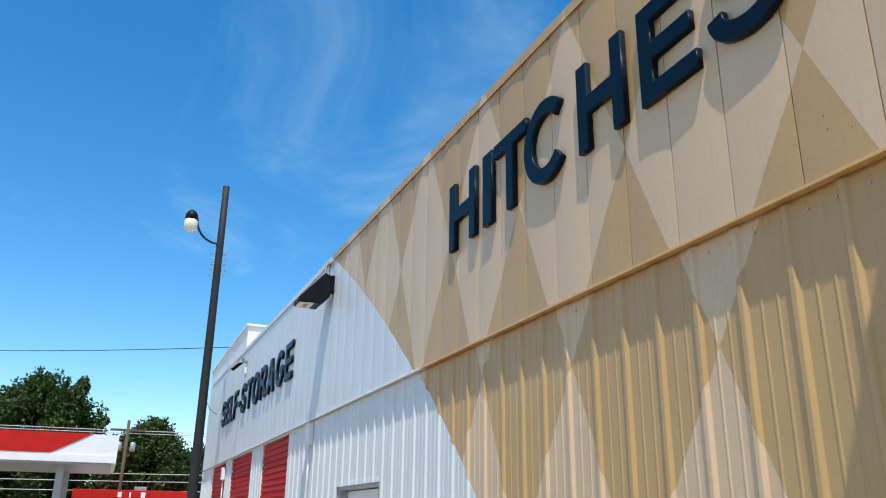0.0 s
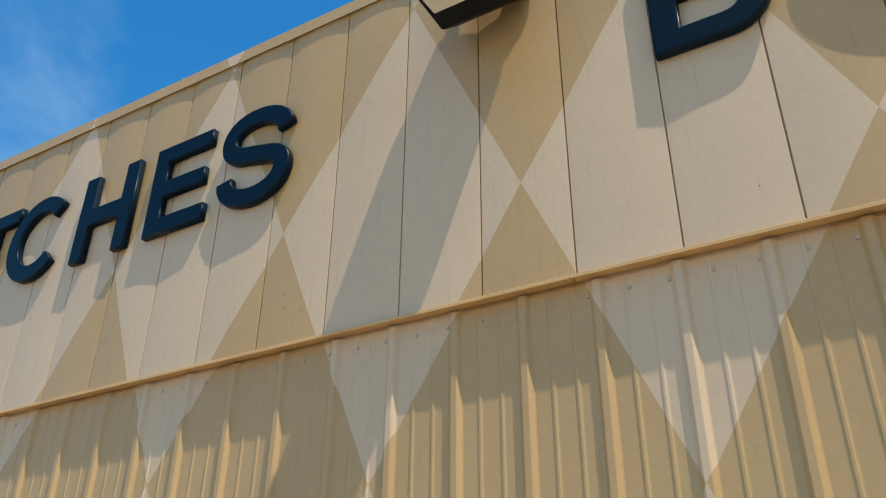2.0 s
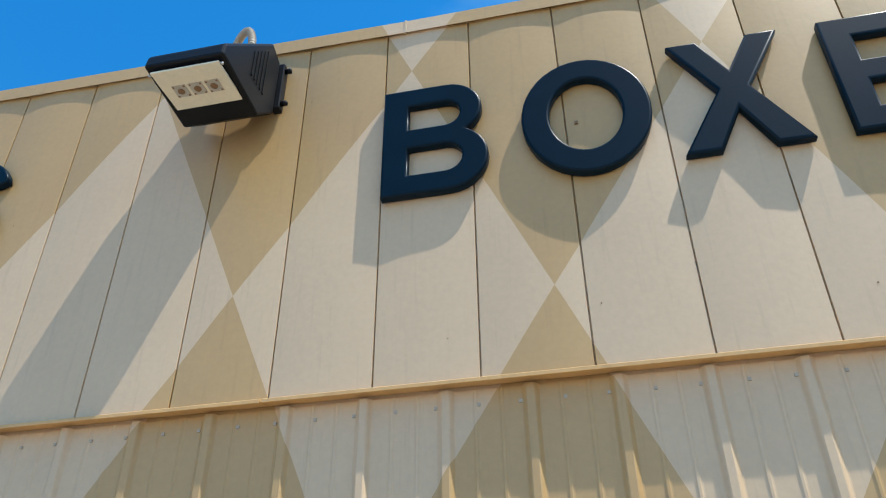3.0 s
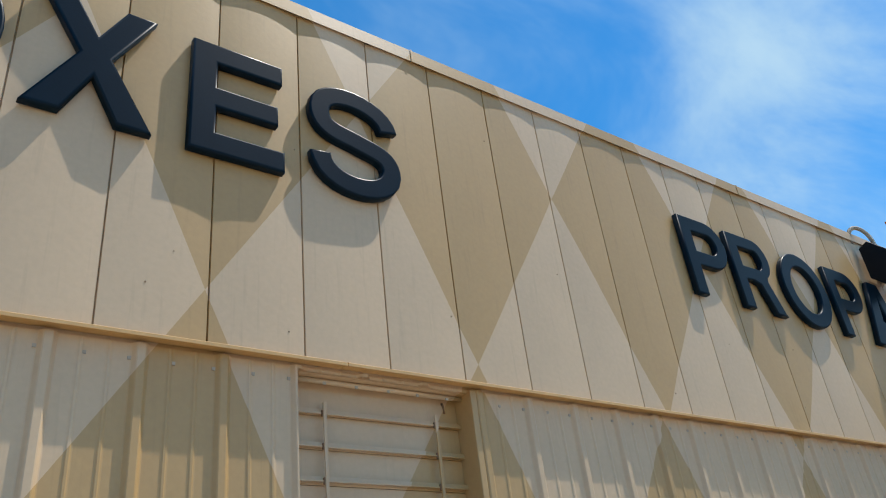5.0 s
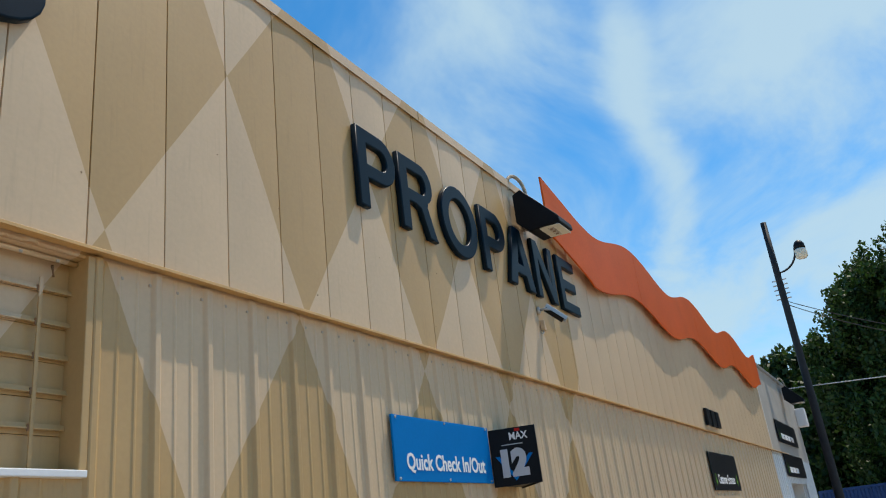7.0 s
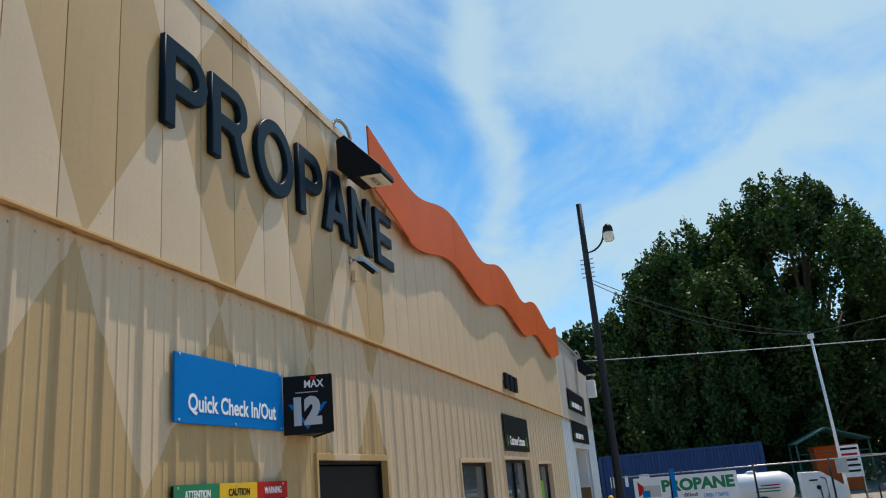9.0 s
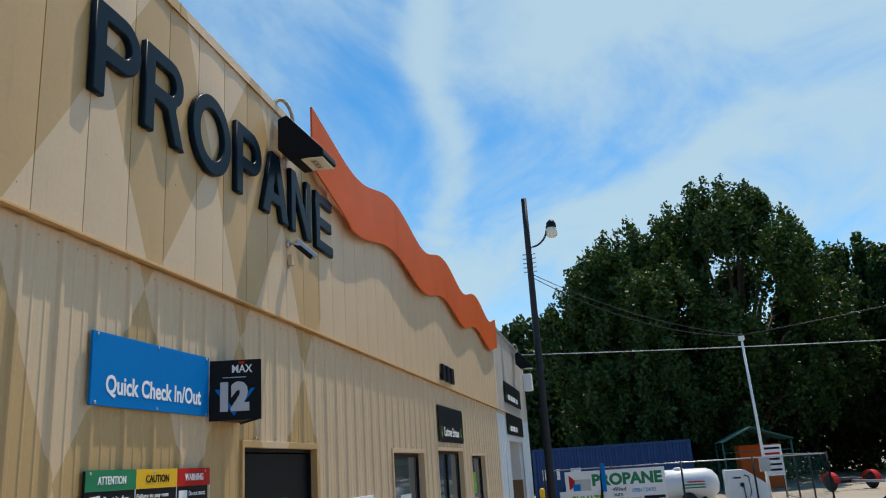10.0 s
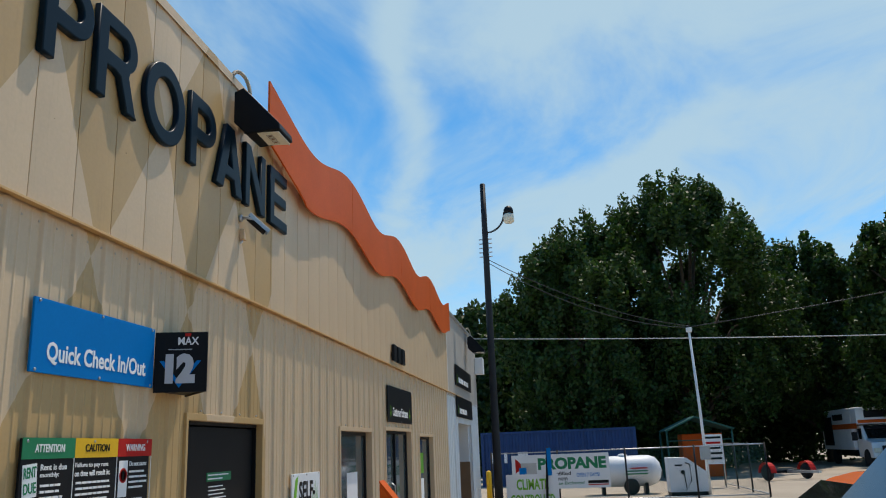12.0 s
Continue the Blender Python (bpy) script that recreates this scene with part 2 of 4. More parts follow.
def prism(profile, along, a0, a1, bevel=0.0):
    """A closed outline extruded along an axis. along 'x': outline is (y, z); 'y': (x, z); 'z': (x, y)."""
    bm = bmesh.new()
    put = {"x": lambda a, p: (a, p[0], p[1]), "y": lambda a, p: (p[0], a, p[1]), "z": lambda a, p: (p[0], p[1], a)}[along]
    lo = [bm.verts.new(put(a0, p)) for p in profile]
    hi = [bm.verts.new(put(a1, p)) for p in profile]
    bm.faces.new(lo)
    bm.faces.new(hi[::-1])
    for i in range(len(profile)):
        j = (i + 1) % len(profile)
        bm.faces.new((lo[j], lo[i], hi[i], hi[j]))
    bmesh.ops.recalc_face_normals(bm, faces=bm.faces)
    if bevel:
        bmesh.ops.bevel(bm, geom=bm.edges[:], offset=bevel, segments=2, affect="EDGES", profile=0.5)
    return bm


def tube(points, r, sides=8, r_end=None, bm=None):
    """A round bar along a polyline, tapering to r_end."""
    bm = bm or bmesh.new()
    pts = [Vector(p) for p in points]
    rings = []
    for i, p in enumerate(pts):
        d = (pts[min(i + 1, len(pts) - 1)] - pts[max(i - 1, 0)]).normalized()
        q = d.to_track_quat("Z", "Y")
        rad = r + ((r_end if r_end is not None else r) - r) * i / max(1, len(pts) - 1)
        rings.append([bm.verts.new(p + q @ Vector((rad * math.cos(a), rad * math.sin(a), 0))) for a in (2 * math.pi * k / sides for k in range(sides))])
    for a, b in zip(rings, rings[1:]):
        for k in range(sides):
            bm.faces.new((a[k], a[(k + 1) % sides], b[(k + 1) % sides], b[k])).smooth = True
    bm.faces.new(rings[0][::-1])
    bm.faces.new(rings[-1])
    return bm


def lathe(profile, axis="z", sides=20, at=(0, 0, 0)):
    """A turned body from (radius, height) pairs."""
    bm = bmesh.new()
    rings = []
    for r, h in profile:
        ring = []
        for k in range(sides):
            a = 2 * math.pi * k / sides
            c, s = r * math.cos(a), r * math.sin(a)
            v = {"z": (c, s, h), "y": (c, h, s), "x": (h, c, s)}[axis]
            ring.append(bm.verts.new(Vector(at) + Vector(v)))
        rings.append(ring)
    for a, b in zip(rings, rings[1:]):
        for k in range(sides):
            bm.faces.new((a[k], a[(k + 1) % sides], b[(k + 1) % sides], b[k])).smooth = True
    bm.faces.new(rings[0])
    bm.faces.new(rings[-1][::-1])
    bmesh.ops.recalc_face_normals(bm, faces=bm.faces)
    return bm


def curve_mesh(ob):
    """Turns a curve or text object into mesh data and drops the curve."""
    dg = bpy.context.evaluated_depsgraph_get()
    dg.update()
    me = bpy.data.meshes.new_from_object(ob.evaluated_get(dg))
    bpy.data.objects.remove(ob)
    return me


def lettering(text, width, height, m, material, parent, depth=0.002, bold=0.0):
    """Raised writing of the built-in font, its lower left corner at m, as a part."""
    c = bpy.data.curves.new("lettering", "FONT")
    c.body, c.extrude, c.offset, c.resolution_u = text, depth, bold, 3
    me = curve_mesh(new("lettering", c))
    xs = [v.co.x for v in me.vertices]
    ys = [v.co.y for v in me.vertices]
    sx, sy = width / (max(xs) - min(xs)), height / (max(ys) - min(ys))
    me.transform(Matrix.Diagonal((sx, sy, 1, 1)) @ Matrix.Translation((-min(xs), -min(ys), 0)))
    me.materials.clear()
    me.materials.append(material)
    ob = new("lettering", me)
    ob.parent = parent
    ob.matrix_basis = m
    return ob


# ---- building ----
S = 0.4064                      # width of a fascia sheet
ZB = 3.20                       # lower edge of the fascia


def top_of(x):
    """Height of the parapet along the front."""
    return 5.11 + max(0.0, 1.0 - x) * 0.022


def fascia_sheet(x0, x1, z0, z1a, z1b):
    """One bowed sheet with a folded joint at either edge."""
    bm = bmesh.new()
    cols = []
    steps = 10
    w = x1 - x0
    line = [(0.0, 0.014), (0.0015, 0.014), (0.004, 0.0)]
    line += [(0.004 + (w - 0.008) * k / steps, -0.007 * (1 - (2 * k / steps - 1) ** 2)) for k in range(1, steps)]
    line += [(w - 0.004, 0.0), (w - 0.0015, 0.014), (w, 0.014)]
    for dx, y in line:
        zt = z1a + (z1b - z1a) * dx / w
        cols.append([bm.verts.new((x0 + dx, y, z)) for z in (z0, (z0 + zt) / 2, zt)])
    for i, (a, b) in enumerate(zip(cols, cols[1:])):
        for k in range(2):
            q = bm.faces.new((a[k], b[k], b[k + 1], a[k + 1]))
            q.smooth = 3 <= i < len(cols) - 4
    return bm


wall_upper = thing("wall_upper", (0, 0, 0), "fascia of flat metal sheets painted in tan diamonds", "wall", kind="structure")
for k in range(-57, 57):
    part("panel", fascia_sheet(S * k, S * (k + 1), ZB + 0.002, top_of(S * k), top_of(S * (k + 1))), SIDING, wall_upper)

# raised parapet over the storage doors
raised = thing("wall_raised", (-20.0, 0, 5.2), "grey-white raised parapet box above the storage doors", "parapet", kind="structure")
part("front", block(-3.38, 3.42, 0.02, 0.42, 0, 0.92), WHITEP, raised)
part("coping", block(-3.43, 3.47, -0.02, 0.46, 0.92, 0.98, 0.008), WHITEP, raised)


RIB = 0.3074
RIB0 = 2.509
BASE = 0.042


# rolled profiles: the tall rib and the small stiffening swage
RIB_EDGE = [(-0.034, 0.0), (-0.029, 0.002), (-0.017, 0.016), (-0.012, 0.019), (0.012, 0.019), (0.017, 0.016), (0.029, 0.002), (0.034, 0.0)]
SWAGE_EDGE = [(-0.014, 0.0), (-0.009, 0.001), (-0.004, 0.004), (0.004, 0.004), (0.009, 0.001), (0.014, 0.0)]


def rib_line(xa, xb):
    """Breakpoints (x, y) of the ribbed sheet between xa and xb."""
    pts = []
    k0, k1 = math.floor((xa - RIB0) / RIB) - 1, math.ceil((xb - RIB0) / RIB) + 1
    for k in range(k0, k1):
        c = RIB0 + RIB * k
        pts += [(c + u, BASE - h) for u, h in RIB_EDGE]
        for m in (0.35, 0.66):
            pts += [(c + RIB * m + u, BASE - h) for u, h in SWAGE_EDGE]
    xs, ys = [p[0] for p in pts], [p[1] for p in pts]
    inner = [p for p in pts if xa < p[0] < xb]
    return [(xa, float(np.interp(xa, xs, ys))), *inner, (xb, float(np.interp(xb, xs, ys)))]


def ribbed_sheet(xa, xb, z0, z1):
    bm = bmesh.new()
    cols = [[bm.verts.new((x, y, z)) for z in (z0, z1)] for x, y in rib_line(xa, xb)]
    for a, b in zip(cols, cols[1:]):
        bm.faces.new((a[0], b[0], b[1], a[1]))
    return bm


# openings of the lower wall: from, to, sill, head
OPEN = [(-20.93, -18.26, 0, 3.16), (-17.39, -14.47, 0, 3.16), (-13.36, -10.93, 0, 3.16), (-7.85, -6.19, 0, 2.25),
        (4.04, 4.915, 2.31, 3.165), (8.95, 10.48, 0, 2.10), (13.18, 14.86, 0.55, 2.09), (15.83, 18.0, 0, 2.14), (18.88, 20.53, 0.55, 2.07),
        (24.95, 28.2, 0, 2.48)]
X0, X1 = -23.4, 30.3
wall_lower = thing("wall_lower", (0, 0, 0), "lower wall of ribbed metal sheets in tan and white paint", "wall", kind="structure")
core = bmesh.new()
edges = sorted({X0, X1, *[v for o in OPEN for v in o[:2]]})
for a, b in zip(edges, edges[1:]):
    o = next((o for o in OPEN if o[0] <= a and b <= o[1]), None)
    for z0, z1 in ([(0, ZB + 0.1)] if o is None else [(0, o[2]), (o[3], ZB + 0.1)]):
        if z1 - z0 < 0.02:
            continue
        block(a, b, BASE + 0.012, 0.42, z0, z1, 0, core)
        x = a
        while x < b - 0.01:
            step = min(b, RIB0 + RIB * (3 * math.floor((x + 0.001 - RIB0) / RIB / 3) + 3) + 0.11)
            if step <= x + 0.01:
                step = min(b, x + 3 * RIB)
            part("panel", ribbed_sheet(x, step, z0, min(z1, ZB - 0.021)), SIDING, wall_lower)
            x = step
part("wall_core", core, SIDING, wall_lower)

# screws along the head of the lower sheets
heads = bmesh.new()
for k in range(-70, 60):
    for dx in (0.12, 0.27):
        x = RIB0 + RIB * k + dx
        block(x - 0.006, x + 0.006, BASE - 0.006, BASE, 3.115, 3.127, 0, heads)
tagged(part("screw_heads", heads, CONDUIT, wall_lower), kind="stuff")

# drip trim under the fascia and coping on the parapet, in lengths
drip = [(-0.024, 3.184), (-0.024, 3.197), (-0.012, 3.204), (0.05, 3.206), (0.05, 3.197), (-0.014, 3.193), (-0.019, 3.184)]
for k in range(-8, 8):
    part("trim", prism(drip, "x", k * 3.05 + 1.2, k * 3.05 + 4.246), TRIM if k > -3 else WHITEP, wall_upper, "folded drip trim")
for k in range(-8, 8):
    a, b = k * 3.05 + 1.72, min(k * 3.05 + 4.768, 23.0)
    bm = prism([(-0.013, -0.008), (-0.021, -0.015), (-0.019, 0.07), (0.4, 0.055), (0.4, 0.0), (-0.009, 0.02)], "x", a, b)
    for v in bm.verts:
        v.co.z += top_of(v.co.x)
    part("coping", bm, SIDING, wall_upper, "folded metal coping")
    part("coping_lap", prism([(-0.024, -0.017), (-0.022, 0.074), (-0.005, 0.074), (-0.005, -0.012)], "x", a - 0.005, a + 0.005), SIDING, wall_upper).location.z = top_of(a)

shell = thing("wall_back", (0, 0, 0), "plain rear and end walls of the metal building", "wall", kind="structure")
part("rear_wall", block(X0, X1, 13.8, 14.0, 0, 5.0), WHITEP, shell)
part("end_wall", block(X0, X0 + 0.2, 0.42, 13.8, 0, 5.6), WHITEP, shell)
part("end_wall", block(X1 - 0.2, X1, 0.05, 13.8, 0, 5.0), WHITEP, shell)
part("inner_wall", block(X0 + 0.2, X1 - 0.2, 3.4, 3.5, 0, 4.6), INSIDE, shell)
roof = part("roof", block(X0 + 0.01, X1 - 0.01, 0.21, 13.99, 4.6, 4.9), ROOFM)
tagged(roof, "low-pitched metal roof behind the parapet", "roof", kind="structure")
backing = part("fascia_backing", block(X0, 23.0, 0.03, 0.2, ZB + 0.1, 5.05), WHITEP)
tagged(backing, "girts behind the fascia sheets", "wall", kind="structure")

ground = part("ground", block(-400, 600, -400, 400, -0.3, 0), ASPHALT)
tagged(ground, "sun-bleached concrete lot reaching into the distance", "ground", kind="structure")


marks = bmesh.new()
rng = random.Random(5)
for k in range(40):
    x, z = rng.uniform(-7, 12), rng.choice((rng.uniform(3.3, 3.6), rng.uniform(3.3, 5.0)))
    k0 = math.floor(x / S)
    bow = -0.007 * (1 - (2 * (x / S - k0) - 1) ** 2)
    r = rng.uniform(0.0018, 0.0032)
    block(x - r, x + r, bow - 0.002, bow + 0.002, z - r, z + r, 0, marks)
block(2.478, 2.492, -0.010, 0.0, 4.335, 4.349, 0, marks)
tagged(part("fastener_marks", marks, BROWN, wall_upper), kind="stuff")


# ---- channel letters ----
def ell(cx, cy, rx, ry, a0=0, a1=360, n=40):
    return [(cx + rx * math.cos(radians(a0 + (a1 - a0) * k / n)), cy + ry * math.sin(radians(a0 + (a1 - a0) * k / n))) for k in range(n + 1)]


def stroke(pts, t):
    """Outline of a pen stroke of width t along a polyline."""
    p = [Vector(q) for q in pts]
    left, right = [], []
    for i, q in enumerate(p):
        d = (p[min(i + 1, len(p) - 1)] - p[max(i - 1, 0)]).normalized()
        nrm = Vector((-d.y, d.x)) * t / 2
        left.append(q + nrm)
        right.append(q - nrm)
    return [tuple(q) for q in left + right[::-1]]


def bez(*p, n=12):
    p = [Vector(q) for q in p]
    return [tuple(p[0] * (1 - t) ** 3 + p[1] * 3 * t * (1 - t) ** 2 + p[2] * 3 * t * t * (1 - t) + p[3] * t ** 3) for t in (k / n for k in range(n + 1))]


def glyph(c, w, t=0.19):
    """Outlines of a bold grotesque capital of height 1 and width w."""
    h = t / 2
    if c == "H":
        return [[(0, 0), (t, 0), (t, 0.4), (w - t, 0.4), (w - t, 0), (w, 0), (w, 1), (w - t, 1), (w - t, 0.6), (t, 0.6), (t, 1), (0, 1)]]
    if c == "I":
        return [[(0, 0), (w, 0), (w, 1), (0, 1)]]
    if c == "T":
        return [[(w / 2 - h, 0), (w / 2 + h, 0), (w / 2 + h, 0.82), (w, 0.82), (w, 1), (0, 1), (0, 0.82), (w / 2 - h, 0.82)]]
    if c == "E":
        return [[(0, 0), (w, 0), (w, 0.18), (t, 0.18), (t, 0.41), (w * 0.93, 0.41), (w * 0.93, 0.59), (t, 0.59), (t, 0.82), (w * 0.98, 0.82), (w * 0.98, 1), (0, 1)]]
    if c == "F":
        return [[(0, 0), (t, 0), (t, 0.39), (w * 0.9, 0.39), (w * 0.9, 0.57), (t, 0.57), (t, 0.82), (w, 0.82), (w, 1), (0, 1)]]
    if c == "L":
        return [[(0, 0), (w, 0), (w, 0.18), (t, 0.18), (t, 1), (0, 1)]]
    if c == "-":
        return [[(0, 0.33), (w, 0.33), (w, 0.5), (0, 0.5)]]
    if c == "N":
        return [[(0, 0), (t * 0.92, 0), (t * 0.92, 0.66), (w - t, 0), (w, 0), (w, 1), (w - t * 0.92, 1), (w - t * 0.92, 0.34), (t, 1), (0, 1)]]
    if c == "X":
        q = 0.29 * w
        return [[(0, 0), (q, 0), (w / 2, 0.34), (w - q, 0), (w, 0), (w * 0.63, 0.52), (w * 0.97, 1), (w * 0.71, 1), (w / 2, 0.69), (w * 0.29, 1), (w * 0.03, 1), (w * 0.37, 0.52)]]
    if c == "A":
        q = 0.27 * w
        return [[(0, 0), (q, 0), (w * 0.34, 0.21), (w * 0.66, 0.21), (w - q, 0), (w, 0), (w * 0.64, 1), (w * 0.36, 1)], [(w * 0.4, 0.38), (w * 0.6, 0.38), (w / 2, 0.76)]]
    if c == "O":
        return [ell(w / 2, 0.5, w / 2, 0.52)[:-1], ell(w / 2, 0.5, w / 2 - t * 1.03, 0.52 - 0.19)[:-1]]
    if c == "C":
        return [stroke(ell(w / 2, 0.5, w / 2 - h, 0.51 - h, 42, 318, 36), t)]
    if c == "G":
        return [stroke(ell(w / 2, 0.5, w / 2 - h, 0.51 - h, 42, 338, 36) + [(w - h, 0.44), (w * 0.55, 0.45)], t)]
    if c == "S":
        a = bez((w - h, 0.70), (w * 0.86, 0.98), (w * 0.12, 1.02), (h, 0.735)) + bez((h, 0.735), (h * 0.95, 0.53), (w * 0.35, 0.54), (w * 0.5, 0.505))[1:]
        return [stroke(a + bez((w * 0.5, 0.505), (w * 0.7, 0.46), (w - h * 0.9, 0.46), (w - h, 0.275))[1:] + bez((w - h, 0.275), (w * 0.84, -0.02), (w * 0.1, 0.0), (h * 0.98, 0.31))[1:], t * 0.95)]
    bowl = ell(w - 0.275, 0.725, 0.275, 0.275, 90, -90, 14)
    hole = ell(w - 0.275, 0.72, 0.275 - t * 0.95, 0.11, 90, -90, 10)
    if c == "P":
        bowl = ell(w - 0.31, 0.69, 0.31, 0.31, 90, -90, 14)
        return [[(0, 0), (t, 0), (t, 0.38)] + bowl[::-1] + [(0, 1)], [(t, 0.56), (t, 0.82)] + ell(w - 0.31, 0.69, 0.31 - t * 0.98, 0.13, 90, -90, 10)]
    if c == "R":
        return [[(0, 0), (t, 0), (t, 0.39), (w * 0.42, 0.39), (w * 0.56, 0.36), (w * 0.76, 0.0), (w * 1.03, 0), (w * 0.98, 0.04), (w * 0.78, 0.42), (w * 0.8, 0.475)] + ell(w - 0.29, 0.725, 0.27, 0.275, -60, 90, 12) + [(0, 1)],
                [(t, 0.57), (t, 0.83)] + ell(w - 0.29, 0.70, 0.27 - t * 0.95, 0.13, 90, -90, 10)]
    if c == "B":
        return [[(0, 0)] + ell(w - 0.29, 0.285, 0.29, 0.285, -90, 62, 12) + ell(w - 0.30, 0.745, 0.265, 0.255, -52, 90, 12) + [(0, 1)],
                [(t, 0.595), (t, 0.83)] + ell(w - 0.31, 0.7125, 0.115, 0.1175, 90, -90, 10), [(t, 0.17), (t, 0.42)] + ell(w - 0.31, 0.295, 0.125, 0.125, 90, -90, 10)]
    return []


def inside(p, lines, clear):
    """Whether a point lies in the strokes of a glyph, at least `clear` from every edge."""
    odd, near = False, 9.0
    for line in lines:
        for (x0, y0), (x1, y1) in zip(line, line[1:] + line[:1]):
            if (y0 > p[1]) != (y1 > p[1]) and p[0] < x0 + (x1 - x0) * (p[1] - y0) / (y1 - y0):
                odd = not odd
            d = Vector((x1 - x0, y1 - y0))
            u = max(0.0, min(1.0, (Vector(p) - Vector((x0, y0))).dot(d) / max(1e-9, d.length_squared)))
            near = min(near, (Vector((x0, y0)) + d * u - Vector(p)).length)
    return odd and near > clear


def channel_letter(c, x0, x1, z0, height, group):
    """One formed letter on short studs, with soft rounded face edges."""
    w = (x1 - x0) / height
    lines = glyph(c, w)
    cu = bpy.data.curves.new("channel_letter", "CURVE")
    cu.dimensions, cu.fill_mode = "2D", "BOTH"
    cu.extrude, cu.bevel_depth, cu.bevel_resolution, cu.offset = 0.013, 0.011, 3, -0.011
    for line in lines:
        sp = cu.splines.new("POLY")
        sp.points.add(len(line) - 1)
        for p, (u, v) in zip(sp.points, line):
            p.co = (u * height, v * height, 0, 1)
        sp.use_cyclic_u = True
    me = curve_mesh(new("channel_letter", cu))
    me.materials.clear()
    me.materials.append(NAVY)
    ob = new("channel_letter", me)
    ob.matrix_basis = pose(x0, -0.030, z0, 90, 0, 0)
    spots = [(w * i / 12, j / 12) for j in range(1, 12) for i in range(1, 12) if inside((w * i / 12, j / 12), lines, 0.055)]
    for q in (spots[0], spots[-1]) if spots else ():
        part("stud", lathe([(0.008, -0.034), (0.008, -0.012)], "z", 8, (q[0] * height, q[1] * height, 0)), GREYM, ob)
    return tagged(ob, "dark navy formed plastic letter " + c + " fixed to the fascia", "letter", group)


for c, a, b in zip("HITCHES", (-4.171, -3.475, -3.271, -2.768, -2.036, -1.375, -0.815), (-3.632, -3.312, -2.732, -2.168, -1.535, -0.902, -0.288)):
    channel_letter(c, a, b, 4.042 - 0.006 * a, 0.61, "hitches lettering")
for c, a, b in zip("BOXES", (1.637, 2.255, 2.89, 3.524, 4.089), (2.107, 2.801, 3.379, 3.963, 4.595)):
    channel_letter(c, a, b, 4.046, 0.61, "boxes lettering")
for c, a, b in zip("PROPANE", (6.85, 7.368, 7.962, 8.653, 9.131, 9.765, 10.40), (7.317, 7.85, 8.557, 9.12, 9.70, 10.26, 10.89)):
    channel_letter(c, a, b, 4.038, 0.60, "propane lettering")
x = -19.4
for c, w in zip("SELF-STORAGE", (0.72, 0.66, 0.6, 0.6, 0.45, 0.72, 0.72, 0.85, 0.74, 0.78, 0.8, 0.66)):
    channel_letter(c, x, x + w * 0.83, 4.02 - 0.006 * (x + 11), 0.62, "self storage lettering")
    x += w + 0.04

# ---- fixtures on the front ----
# white office end beyond the tan front
office = thing("wall_office", (27.0, 0, 0), "off-white end section of the metal building", "wall", kind="structure")
part("upper_wall", block(-3.95, 3.3, 0.03, 0.3, 3.12, 5.28), BEIGE, office)
part("coping", block(-3.95, 3.36, -0.02, 0.4, 5.28, 5.35, 0.006), GREYM, office)
part("brown_base", block(1.22, 3.3, 0.06, 0.13, 0, 1.4), BROWN, office, "brown painted lower band")
part("brown_base", block(-3.9, -2.08, 0.06, 0.10, 0, 1.4), BROWN, office, "brown painted lower band")
part("reveal", block(-2.05, -1.95, 0.13, 2.2, 0, 2.48), WHITEP, office)
part("reveal", block(1.1, 1.2, 0.13, 2.2, 1.4, 2.48), WHITEP, office)
part("reveal_base", block(1.09, 1.2, 0.12, 2.2, 0, 1.4), BROWN, office)
part("pipe", tube([(-2.9, 0.04, 0.1), (-2.9, 0.04, 2.4)], 0.025), GREYM, office)


# wavy orange ribbon sign in lengths
def wave(x, low):
    swing = math.cos((x - (13.2 if low else 13.3)) * 2 * math.pi / 3.4)
    z = 4.605 + 0.12 * swing if low else 5.325 + 0.135 * swing
    flare = (4.53 if low else 5.17) + (11.33 - x) * 0.26
    return max(z, flare) if x < 11.33 else z


ribbon = thing("ribbon_sign", (10.17, -0.1, 4.6), "wavy orange sheet metal ribbon along the parapet", "sign")
for a, b in ((10.22, 13.444), (13.456, 16.874), (16.886, 20.094), (20.106, 23.2)):
    bm = bmesh.new()
    n = 36
    rows = []
    for k in range(n + 1):
        x = a + (b - a) * k / n
        y = 0.012 * math.sin((x - 12.0) * 2 * math.pi / 3.4)
        rows.append([bm.verts.new((x - 10.17, y + d, z - 4.6)) for d, z in ((0, wave(x, True)), (0, wave(x, False)), (0.02, wave(x, False)), (0.02, wave(x, True)))])
    for p, q in zip(rows, rows[1:]):
        for k in range(4):
            bm.faces.new((p[k], q[k], q[(k + 1) % 4], p[(k + 1) % 4]))
    bm.faces.new(rows[0])
    bm.faces.new(rows[-1][::-1])
    bmesh.ops.recalc_face_normals(bm, faces=bm.faces)
    part("ribbon_length", bm, ORANGE, ribbon)
for x in (10.9, 12.6, 14.6, 16.2, 18.0, 19.8, 21.6):
    part("standoff", block(x - 10.19, x - 10.15, 0.02, 0.1, 0.25, 0.29), GREYM, ribbon)


